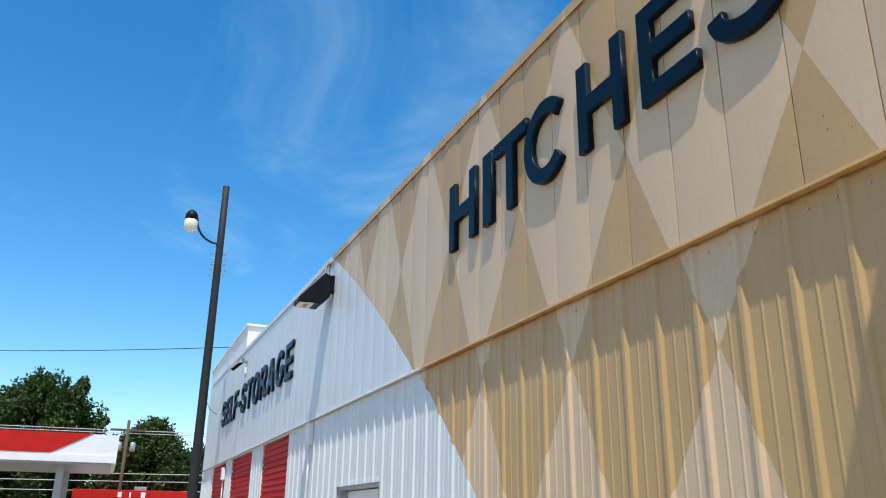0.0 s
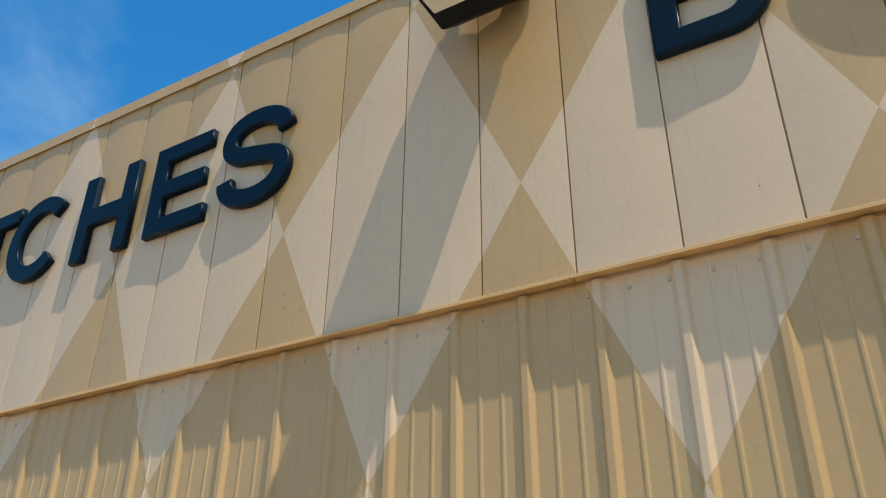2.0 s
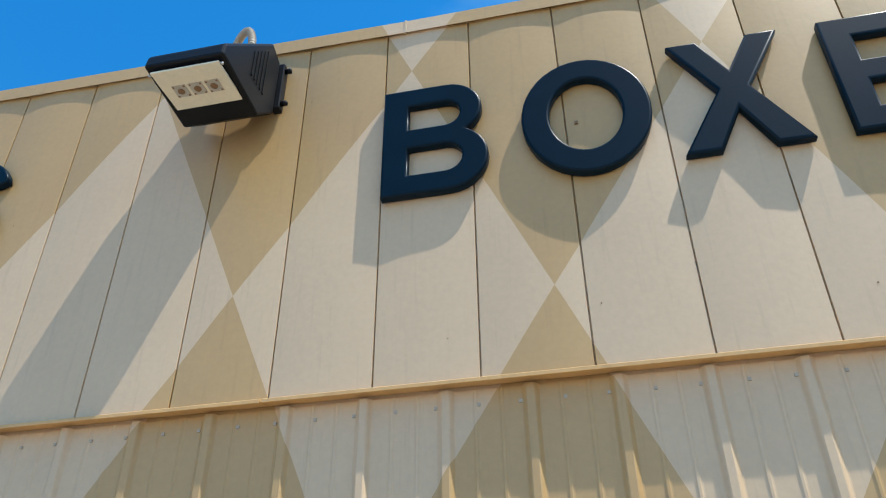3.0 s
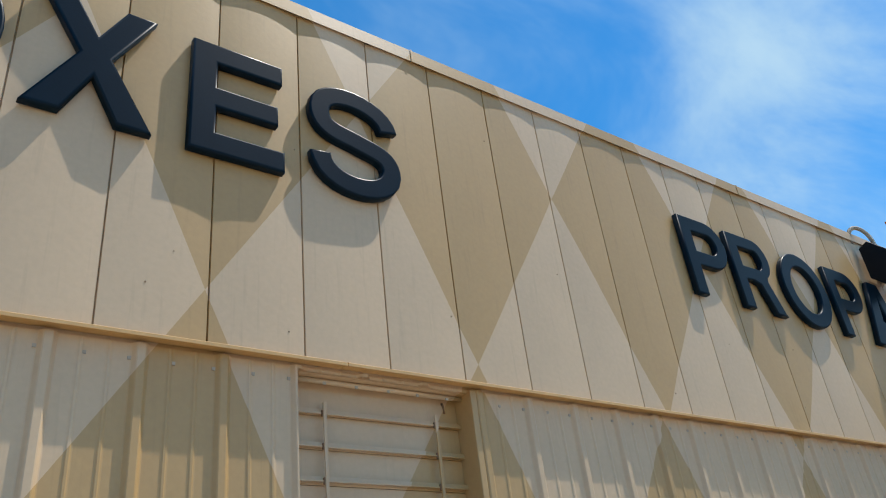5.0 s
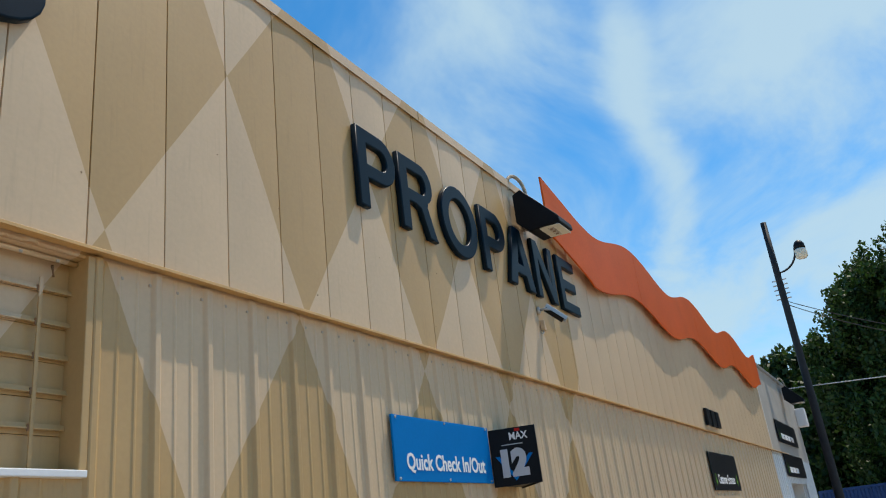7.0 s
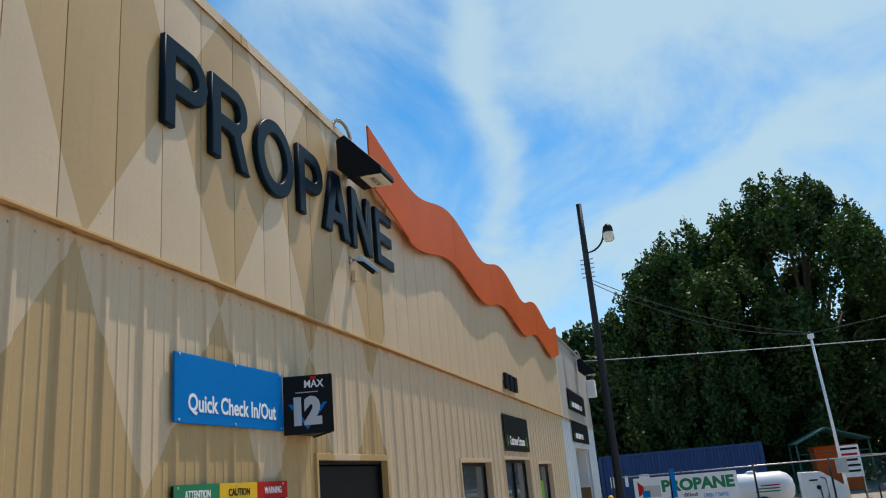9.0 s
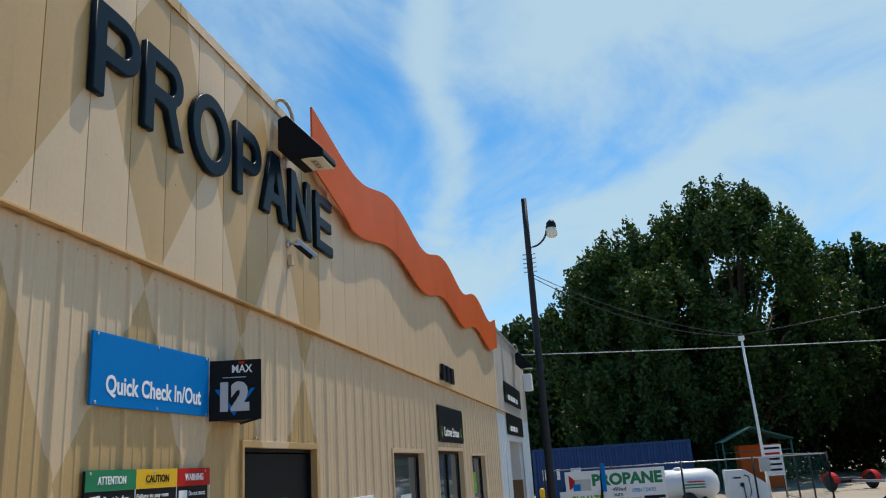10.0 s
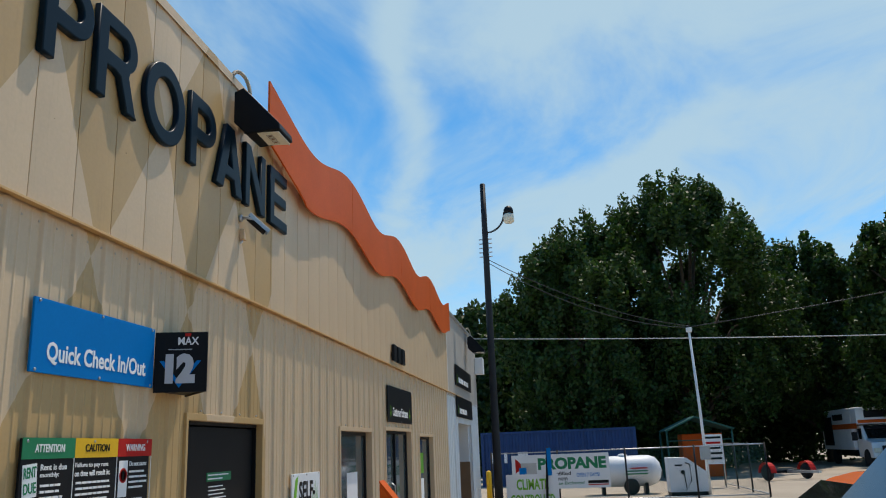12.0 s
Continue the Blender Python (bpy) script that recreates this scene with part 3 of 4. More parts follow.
def flood_light(x, z, loop):
    """A wall-mounted flood lamp: wedge housing, lens with three modules, bracket and conduit."""
    t = thing("flood_light", (x, 0, z), "black wedge-shaped flood lamp with a pale lens", "lamp", "flood lamps")
    w = 0.195
    part("housing", prism([(-0.06, 0.36), (-0.16, 0.40), (-0.55, -0.03), (-0.56, -0.10), (-0.2, -0.12), (-0.06, 0.02)], "x", -w, w, 0.012), BLACK, t)
    m = pose(0, -0.375, -0.112, 183, 0, 0)
    lens = part("lens", block(-0.168, 0.168, -0.105, 0.165, -0.004, 0.006, 0.002), LENS, t, "pale frosted lens plate")
    lens.matrix_basis = m
    for k in (-1, 0, 1):
        module = part("light_module", block(k * 0.082 - 0.033, k * 0.082 + 0.033, 0.005, 0.075, 0.006, 0.009), CHIP, lens, "pale square light module")
        part("chip", lathe([(0.017, 0.009), (0.017, 0.012), (0.010, 0.012)], "z", 12, (k * 0.082, 0.04, 0)), BROWN, lens)
        for u in (-0.026, 0.026):
            for v in (0.012, 0.068):
                part("module_screw", block(k * 0.082 + u - 0.004, k * 0.082 + u + 0.004, v - 0.004, v + 0.004, 0.009, 0.011), BROWN, lens)
    for px in (-0.178, 0.178):
        for py in (-0.15, 0.15):
            part("screw", lathe([(0.008, 0), (0.008, 0.006), (0.004, 0.009)], "z", 8, (px, py, 0)), GREYM, t).matrix_basis = m
    part("bracket", block(w - 0.02, w + 0.025, -0.06, -0.012, 0.06, 0.36, 0.006), BLACK, t)
    for k in (0.1, 0.32):
        part("bolt", lathe([(0.014, 0), (0.014, 0.03), (0.008, 0.034)], "x", 8, (w + 0.025, -0.04, k)), BLACK, t)
    for k in range(5):
        part("fin", block(w, w + 0.006, -0.20 - 0.03 * k, -0.19 - 0.03 * k, 0.02, 0.30 - 0.033 * k), BLACK, t)
    if loop:
        pts = [(0.05 - 0.20 * (1 - math.cos(a)) / 2, -0.13 + 0.13 * (1 - math.cos(a)) / 2, 0.39 + 0.07 * (1 - math.cos(a)) / 2 + 0.22 * math.sin(a) ** 0.8) for a in (math.pi * k / 18 for k in range(19))]
        part("conduit", tube(pts, 0.019, 10), CONDUIT, t, "curved flexible conduit")
        rings = bmesh.new()
        for p, q in zip(pts, pts[1:]):
            for f in (0.25, 0.75):
                c = Vector(p).lerp(Vector(q), f)
                d = (Vector(q) - Vector(p)).normalized() * 0.004
                tube([c - d, c + d], 0.022, 10, None, rings)
        tagged(part("conduit_ridges", rings, CONDUIT, t), kind="stuff")
        part("conduit_nut", lathe([(0.026, 0), (0.026, 0.035)], "z", 8, (0.05, -0.13, 0.36)), CONDUIT, t)
    return t


flood_light(0.91, 4.62, True).scale = (0.93, 1, 1)
flood_light(9.63, 4.68, True).scale = (0.9, 0.86, 0.86)
flood_light(-8.58, 4.74, True).scale = (0.9, 0.86, 0.86)
flood_light(27.6, 4.75, True)


def bullet_camera(x, z, s):
    """A security camera on a small arm with a junction box below."""
    t = thing("security_camera", (x, 0, z), "grey bullet security camera on a wall arm", "camera", "security cameras")
    part("base_plate", lathe([(0.05, 0), (0.05, -0.03), (0.03, -0.045)], "y", 14), GREYM, t)
    part("arm", tube([(0, -0.03, 0), (0, -0.12, 0.0), (0.04, -0.18, -0.02)], 0.02), GREYM, t)
    body = part("body", lathe([(0.045, -0.15), (0.05, -0.14), (0.05, 0.15), (0.042, 0.155), (0.042, 0.13)], "x", 16), BLACK, t)
    body.matrix_basis = pose(0.10 * s, -0.21, -0.07, 0, 38 * s, -58 * s)
    part("sun_hood", prism([(-0.056, 0.0), (-0.056, 0.05), (-0.03, 0.062), (0.03, 0.062), (0.056, 0.05), (0.056, 0.0), (0.05, 0.0), (0.048, 0.045), (-0.048, 0.045), (-0.05, 0.0)], "x", -0.16, 0.19), GREYM, body)
    part("junction_box", block(-0.01, 0.09, -0.075, -0.012, -0.28, -0.14, 0.006), SIDING, t)
    part("cable_fitting", tube([(0.03, -0.03, -0.28), (0.03, -0.03, -0.31), (-0.02, -0.03, -0.33)], 0.014), PALEWIRE, t)
    return t


bullet_camera(9.77, 3.90, 1).scale = (0.65, 0.65, 0.7)
bullet_camera(-16.0, 5.18, -1)


# ---- signs on the wall ----
def plate(name, x0, x1, z0, z1, y, material, label, category="sign", group=""):
    t = thing(name, (x0, y, z0), label, category, group)
    part("plate", block(0, x1 - x0, -0.008, 0.008, 0, z1 - z0, 0.003), material, t)
    for u in (0.04, (x1 - x0) / 2, x1 - x0 - 0.04):
        for v in (0.015, z1 - z0 - 0.015):
            part("screw", lathe([(0.009, -0.008), (0.009, -0.013), (0.004, -0.015)], "y", 8, (u, 0, v)), GREYM, t)
    return t


def write(t, text, x, z, w, h, material=None, y=-0.0095, bold=0.0):
    return lettering(text, w, h, pose(x, y, z, 90, 0, 0), material or TXT, t, 0.001, bold)


def bar(t, x, z, w, h, material=None, y=-0.012):
    """Stands for a line of print too small to read."""
    return part("print_line", block(x, x + w, y, y + 0.006, z, z + h), material or TXT, t)


SY = 0.014
blue = plate("check_in_sign", 7.062, 8.363, 2.294, 2.697, SY, BLUE, "bright blue sign board with white lettering on ribbed wall")
write(blue, "Quick Check In/Out", 0.13, 0.05, 1.06, 0.125, bold=0.022)

maxi = thing("projecting_sign", (8.385, SY, 2.262), "black folded projecting sign with a silver number", "sign")
part("panel", prism([(0, 0), (0.10, -0.34), (0.112, -0.337), (0.012, 0.004)], "z", 0, 0.415), BLACK, maxi)
part("panel", prism([(0.10, -0.34), (0.5, 0.0), (0.49, 0.008), (0.102, -0.325)], "z", 0, 0.415), BLACK, maxi)
part("gusset", prism([(0.012, 0.0), (0.104, -0.325), (0.48, 0.0)], "z", 0.01, 0.016), BLACK, maxi)
face = Matrix.Translation((0.0, 0.0, 0)) @ Matrix.Rotation(math.atan2(-0.34, 0.10), 4, "Z") @ pose(0, -0.003, 0, 90, 0, 0)
lettering("12", 0.20, 0.205, face @ pose(0.075, 0.06, 0.002), SILVER, maxi, 0.001, 0.075)
lettering("MAX", 0.14, 0.055, face @ pose(0.155, 0.325, 0.002), TXT, maxi, 0.001, 0.02)
part("print_line", block(0.09, 0.25, 0.29, 0.297, 0, 0.002), GREYM, maxi).matrix_basis = face
part("emblem", block(0.2, 0.24, 0.385, 0.405, 0, 0.002), RED, maxi).matrix_basis = face
part("chevron", prism([(0.035, 0.215), (0.17, 0.03), (0.315, 0.215), (0.285, 0.215), (0.17, 0.07), (0.065, 0.215)], "z", 0.0003, 0.0008), BLUE, maxi).matrix_basis = face

note = plate("notice_board", 7.057, 8.363, 1.0, 1.952, SY, BLACK, "black notice board with green, yellow and red headings")
for a, b, mat, word, ink in ((0.0, 0.46, GREEN, "ATTENTION", TXT), (0.46, 0.91, YELLOW, "CAUTION", BLACK), (0.91, 1.33, RED, "WARNING", TXT)):
    head = part("heading", block(a + 0.001, b - 0.001, -0.012, -0.008, 0.845, 0.955), mat, note, "coloured heading strip")
    write(note, word, a + (b - a) * 0.22, 0.878, (b - a) * 0.56, 0.044, ink, -0.0135, 0.02)
    part("divider", block(b - 0.006, b - 0.002, -0.012, -0.008, 0.02, 0.845), TXT, note)
write(note, "Rent is due", 0.165, 0.785, 0.23, 0.032, bold=0.014)
write(note, "monthly:", 0.165, 0.742, 0.165, 0.032, bold=0.014)
stamp = part("due_stamp", block(0.0, 0.115, -0.003, 0.0, 0.0, 0.17), TXT, note, "tilted pale green rent stamp")
stamp.matrix_basis = pose(0.03, -0.0085, 0.645, 0, -5, 0)
for word, z in (("RENT", 0.10), ("DUE", 0.02)):
    lettering(word, 0.10, 0.055, pose(0.008, -0.004, z, 90, 0, 0), GREEN, stamp, 0.001, 0.02)
write(note, "Failure to pay rent", 0.475, 0.785, 0.34, 0.033, bold=0.014)
write(note, "on time will result in:", 0.475, 0.742, 0.36, 0.033, bold=0.014)
write(note, "Do not store:", 1.06, 0.785, 0.21, 0.03, bold=0.014)
rng = random.Random(8)
for a, w, z, n in ((0.17, 0.22, 0.70, 3), (0.035, 0.39, 0.595, 17), (0.49, 0.38, 0.70, 20), (1.06, 0.22, 0.745, 4), (0.93, 0.34, 0.575, 1), (1.06, 0.22, 0.5, 4), (0.93, 0.34, 0.3, 8)):
    for k in range(n):
        u = a
        end = a + w * rng.uniform(0.72, 1.0)
        while u < end - 0.02:
            v = min(end, u + rng.uniform(0.025, 0.075))
            bar(note, u, z - 0.032 * k, v - u, 0.0125, y=-0.0125)
            u = v + 0.009
for z in (0.60, 0.33):
    part("pictogram", block(0.935, 1.035, -0.012, -0.009, z, z + 0.22), TXT, note, "white pictogram tile")
    part("ban_ring", lathe([(0.045, -0.0125), (0.045, -0.014), (0.034, -0.014), (0.034, -0.0125)], "y", 18, (0.985, 0, z + 0.13)), RED, note)
    part("symbol", block(0.975, 0.995, -0.0135, -0.0122, z + 0.105, z + 0.155), BLACK, note)

self_sign = plate("storage_sign", 11.28, 12.23, 0.72, 1.62, SY, WHITEP, "white storage sign with black letters and green leaves")
write(self_sign, "SELF-", 0.22, 0.62, 0.55, 0.2, BLACK, -0.0105, 0.03)
write(self_sign, "STORAGE", 0.08, 0.33, 0.76, 0.2, BLACK, -0.0105, 0.03)
for k in range(5):
    part("leaf", prism([(0.62 + 0.05 * k, 0.3), (0.66 + 0.05 * k, 0.28), (0.70 + 0.045 * k, 0.75 + 0.03 * (k % 3))], "y", -0.0097, -0.0086), LIME, self_sign, "printed green blade")
part("leaf", prism([(0.04, 0.6), (0.12, 0.62), (0.19, 0.88), (0.1, 0.84)], "y", -0.0105, -0.009), LIME, self_sign)

ent = plate("entrance_sign", 15.95, 18.06, 2.27, 2.857, SY, BLACK, "black customer entrance sign above the shop door")
write(ent, "Customer Entrance", 0.38, 0.1, 1.3, 0.15, bold=0.02)
for u in (0.16, 1.82):
    part("arrow", prism([(u, 0.16), (u + 0.05, 0.07), (u + 0.1, 0.16), (u + 0.065, 0.16), (u + 0.065, 0.26), (u + 0.035, 0.26), (u + 0.035, 0.16)], "y", -0.011, -0.009), LIME, ent)

numerals = thing("house_number", (16.2, -0.02, 3.27), "black raised plates in place of a number", "sign")
for k in range(3):
    part("numeral_bar", block(0.36 * k, 0.36 * k + 0.24, -0.05, 0.0, 0, 0.27, 0.01), BLACK, numerals)

for z0, word in ((3.47, 4), (2.63, 3)):
    b = plate("drop_off_sign", 24.6, 28.3, z0, z0 + 0.56, 0.0, BLACK, "black directional sign with white print on the office end", group="office end signs")
    part("arrow", prism([(0.25, 0.16), (0.31, 0.07), (0.37, 0.16), (0.33, 0.16), (0.33, 0.3), (0.29, 0.3), (0.29, 0.16)], "y", -0.011, -0.009), LIME, b)
    for k in range(word):
        bar(b, 0.55 + 0.6 * k, 0.1, 0.5, 0.14)


# ---- doors and windows ----
def roller_door(x0, x1, z1, n):
    t = thing("door_%d" % n, (x0, 0.062, 0), "closed red roll-up storage door", "door", "storage doors", "structure")
    k = 0
    z = 0.02
    while z < z1 - 0.01:
        h = min(0.1, z1 - z)
        part("slat", prism([(0.03, z), (0.0, z + 0.012), (0.0, z + h * 0.6), (0.025, z + h * 0.72), (0.03, z + h)], "x", 0.05, x1 - x0 - 0.05), RED, t)
        z += h
    for a in (0.0, x1 - x0 - 0.055):
        part("guide", block(a, a + 0.055, -0.02, 0.03, 0, z1, 0.004), WHITEP, t)
    part("latch", block(0.2, 0.32, -0.03, 0.0, 1.0, 1.06), GREYM, t)


for n, o in enumerate(OPEN[:3]):
    roller_door(o[0], o[1], 3.15, n + 1)

d4 = thing("door_4", (-7.85, 0.16, 0), "white steel service door in a metal frame", "door", kind="structure")
part("leaf", block(0.08, 1.57, 0.0, 0.045, 0.01, 2.2, 0.004), WHITEP, d4)
part("door_frame", prism([(0, 0), (0.07, 0), (0.07, 2.21), (1.58, 2.21), (1.58, 0), (1.65, 0), (1.65, 2.28), (0, 2.28)], "y", -0.1, 0.04), GREYM, d4)
part("handle", tube([(1.45, 0, 1.0), (1.45, -0.06, 1.0), (1.35, -0.06, 1.0)], 0.012), GREYM, d4)
part("head_flashing", block(-0.08, 1.73, -0.12, -0.09, 2.25, 2.31, 0.004), WHITEP, d4)
for k in range(4):
    part("screw", lathe([(0.012, 0), (0.012, -0.02), (0.005, -0.026)], "y", 8, (0.1 + 0.48 * k, -0.09, 2.34)), WHITEP, d4)

d5 = thing("door_5", (8.93, 0.11, 0), "black steel door set in a deep tan reveal", "door", kind="structure")
part("leaf", block(0.06, 1.52, 0.0, 0.05, 0.01, 2.06, 0.004), BLACK, d5)
part("door_frame", prism([(0, 0), (0.05, 0), (0.05, 2.07), (1.53, 2.07), (1.53, 0), (1.58, 0), (1.58, 2.12), (0, 2.12)], "y", -0.03, 0.06), BLACK, d5)
part("handle", tube([(1.4, 0, 1.0), (1.4, -0.06, 1.0), (1.28, -0.06, 1.0)], 0.012), GREYM, d5)
hours = part("hours_panel", block(0.56, 1.04, -0.004, 0.0, 1.63, 1.70), GREEN, d5, "green opening hours heading")
for k in range(2):
    bar(d5, 0.58, 1.675 - 0.03 * k, 0.4 - 0.12 * k, 0.010, y=-0.007)
for k in range(4):
    bar(d5, 0.60, 1.585 - 0.03 * k, 0.34 * (0.8 + 0.05 * (k * 3 % 5)), 0.008, y=-0.006)
for k in range(5):
    for a, w in ((0.60, 0.07), (0.71, 0.08), (0.82, 0.09)):
        bar(d5, a, 1.44 - 0.03 * k, w, 0.012, y=-0.006)
for k in range(3):
    bar(d5, 0.62, 1.26 - 0.028 * k, 0.3, 0.008, y=-0.006)
part("lower_notice", block(0.62, 1.12, -0.004, 0.0, 1.02, 1.12), YELLOW, d5, "yellow notice strip")


def shop_window(n, o, mull):
    w, z0, z1 = o[1] - o[0], o[2], o[3]
    t = thing("window_%d" % n, (o[0], 0.15, z0), "dark shop window in a bronze frame", "window", "shop windows", "structure")
    h = z1 - z0
    for a, b, c, d in ((0, 0.05, 0, h), (w - 0.05, w, 0, h), (0.05, w - 0.05, 0, 0.05), (0.05, w - 0.05, h - 0.05, h)):
        part("frame_bar", block(a, b, -0.04, 0.03, c, d, 0.003), BLACK, t)
    for m in mull:
        part("mullion", block(w * m - 0.03, w * m + 0.03, -0.05, 0.03, 0.05, h - 0.05, 0.003), BLACK, t)
    cuts = [0.05, *[w * m for m in mull], w - 0.05]
    for a, b in zip(cuts, cuts[1:]):
        part("pane", block(a + 0.002, b - 0.002, -0.01, -0.004, 0.05, h - 0.05), SHOPGLASS, t)
    return t


w2 = shop_window(2, OPEN[6], ())
part("poster", block(0.7, 1.25, -0.016, -0.011, 0.5, 1.0), TXT, w2, "pale poster in the glass")
w3 = shop_window(3, OPEN[8], ())
part("poster", block(0.5, 1.0, -0.016, -0.011, 0.2, 0.7), TXT, w3)
part("poster", block(0.5, 1.0, -0.016, -0.011, 0.8, 1.2), LIME, w3)
d6 = shop_window(4, OPEN[7], (0.5,))
tagged(d6, "glazed double shop door in a bronze frame", "door")
part("handle", tube([(0.8, -0.03, 0.8), (0.8, -0.09, 0.85), (0.8, -0.09, 1.25), (0.8, -0.03, 1.3)], 0.014), GREYM, d6)
part("poster", block(0.25, 0.6, -0.016, -0.011, 0.9, 1.3), TXT, d6)
# flashings over the openings
for o in (OPEN[5], OPEN[6], OPEN[7], OPEN[8]):
    fl = thing("lintel_trim", ((o[0] + o[1]) / 2, 0.0, o[3]), "folded tan flashing around an opening", "trim", "opening flashings", "structure")
    w = (o[1] - o[0]) / 2
    part("head", block(-w - 0.03, w + 0.03, 0.018, 0.13, -0.002, 0.05, 0.003), SIDING, fl)
    for a in (-w - 0.03, w - 0.005):
        part("jamb", block(a, a + 0.035, 0.018, 0.13, -o[3] + o[2], -0.002, 0.003), SIDING, fl)
    for k in range(4):
        part("screw", lathe([(0.008, 0.018), (0.008, 0.01), (0.003, 0.006)], "y", 8, (-w + (k + 0.5) * w / 2, 0, 0.07)), GREYM, fl)

# boarded window with burglar bars
o = OPEN[4]
w1 = thing("window_1", (o[0], 0.13, o[2]), "boarded window painted over behind tan security bars", "window", kind="structure")
W, H = o[1] - o[0], o[3] - o[2]
for k in range(6):
    part("board", block(0.0, W, 0.018, 0.05, k * H / 6 + 0.001, (k + 1) * H / 6 - 0.001, 0.002), SIDING, w1)
part("head_tube", tube([(0, -0.03, H - 0.012), (W, -0.03, H - 0.012)], 0.012), SIDING, w1)
for k in range(5):
    z = 0.172 + 0.1375 * k
    part("bar", prism([(-0.012, z - 0.011), (0.0, z - 0.011), (0.0, z + 0.011), (-0.004, z + 0.011), (-0.006, z - 0.004), (-0.012, z - 0.005)], "x", 0.0, W), SIDING, w1)
for x in (0.165, 0.727):
    part("upright", block(x - 0.008, x + 0.008, -0.02, -0.012, 0, 0.76, 0.002), SIDING, w1)
    for k in range(5):
        part("weld", block(x - 0.014, x + 0.006, -0.015, -0.006, 0.15 + 0.1375 * k, 0.178 + 0.1375 * k, 0.003), BROWN, w1)
part("hook", tube([(0.78, -0.0, H - 0.03), (0.77, -0.02, H - 0.05), (0.775, -0.02, H - 0.085)], 0.006, 6), BROWN, w1)
part("sill", block(-0.02, W + 0.02, -0.125, 0.05, -0.03, -0.002, 0.004), WHITEP, w1)
part("jamb_trim", block(W - 0.004, W + 0.03, -0.105, 0.05, 0, H + 0.01, 0.004), SIDING, w1)
part("jamb_trim", block(-0.03, 0.004, -0.08, 0.05, 0, H + 0.01, 0.004), SIDING, w1)

# meter boxes and conduits
for x, z, h in ((-9.4, 2.85, 0.3), (-18.4, 2.75, 0.28)):
    t = thing("wall_box", (x, 0.03, z), "small white electrical box with a conduit", "electrical box", "wall boxes")
    part("body", block(0, 0.18, -0.08, 0.0, 0, h, 0.01), WHITEP, t)
    part("conduit", tube([(0.09, -0.03, 0), (0.07, -0.03, -0.5), (0.0, -0.03, -0.7), (0.0, -0.03, -z)], 0.014), WHITEP, t)
t = thing("roof_box", (30.2, -0.25, 4.2), "white box on the corner of the office end", "electrical box")
part("body", block(-0.2, 0.25, 0.0, 0.28, 0, 0.55, 0.02), WHITEP, t)
part("bracket", block(0.0, 0.05, 0.28, 0.32, 0.2, 0.3), GREYM, t)
dbox = thing("drop_box", (13.5, -0.5, 0), "orange steel drop box with a sloping lid", "drop box")
part("body", prism([(-0.25, 0.35), (0.2, 0.35), (0.2, 1.32), (-0.25, 1.12)], "x", -0.22, 0.22, 0.01), ORANGE, dbox)
part("lid", prism([(-0.28, 1.115), (0.2, 1.33), (0.2, 1.36), (-0.28, 1.145)], "x", -0.24, 0.24), ORANGE, dbox)
part("post", block(-0.06, 0.06, -0.06, 0.06, 0, 0.36), BLACK, dbox)
dbox.scale = (0.6, 0.4, 1.07)
bol = thing("bollard", (29.4, -0.32, 0), "yellow concrete-filled steel bollard", "bollard")
part("post", lathe([(0.085, 0), (0.085, 1.0), (0.07, 1.05), (0.03, 1.075)], "z", 16), YELLOW, bol)


# ---- poles, wires ----
def yard_light(x, y, h, lean):
    t = thing("yard_light_pole", (x, y, 0), "dark timber pole with a dusk-to-dawn lamp on a curved arm", "lamp post", "yard light poles")
    part("pole", tube([(lean * k / 6 * -1, 0, h * k / 6) for k in range(7)], 0.125, 14, 0.085), POLE, t)
    top = Vector((-lean, 0, h - 1.6))
    pts = [top + Vector((0, -0.08 - 0.55 * math.sin(a), 0.62 * (1 - math.cos(a)))) for a in (math.pi / 2 * k / 8 for k in range(9))]
    part("arm", tube([top + Vector((0, 0, -0.35)), *pts], 0.03, 8), POLE, t)
    e = pts[-1]
    part("lamp_head", lathe([(0.05, 0.24), (0.1, 0.2), (0.15, 0.12), (0.16, 0.0), (0.14, -0.02)], "z", 14, e + Vector((0, -0.14, -0.05))), BLACK, t)
    part("refractor", lathe([(0.14, -0.02), (0.17, -0.06), (0.17, -0.26), (0.12, -0.31), (0.04, -0.33)], "z", 14, e + Vector((0, -0.14, -0.05))), LENS, t, "ribbed translucent lamp bowl")
    for k in range(5):
        part("insulator", tube([(-lean * 0.75 - 0.02, -0.2, h * 0.76 + 0.14 * k), (-lean * 0.75, 0.2, h * 0.76 + 0.14 * k)], 0.02), GREYM, t)
    return t


yard_light(-18.1, -0.68, 10.13, 0.0)
yard_light(27.1, -0.80, 9.9, 0.0)
wp = thing("white_pole", (31.7, -7.42, 0), "slender white service pole with a lamp on top", "pole")
wp.scale = (1.1, 1.1, 1.115)
part("pole", tube([(0, -0.03, 0), (0, 0.0, 2.5), (0, 0.06, 5.0)], 0.05, 10, 0.036), WHITEP, wp)
part("lamp_head", block(-0.08, 0.08, -0.03, 0.14, 4.86, 5.0, 0.02), WHITEP, wp)
part("photo_cell", lathe([(0.05, 5.0), (0.05, 5.06), (0.02, 5.08)], "z", 10, (0, 0.08, 0)), BLACK, wp)
part("meter", block(-0.12, 0.0, -0.15, 0.15, 1.0, 1.4, 0.01), GREYM, wp)


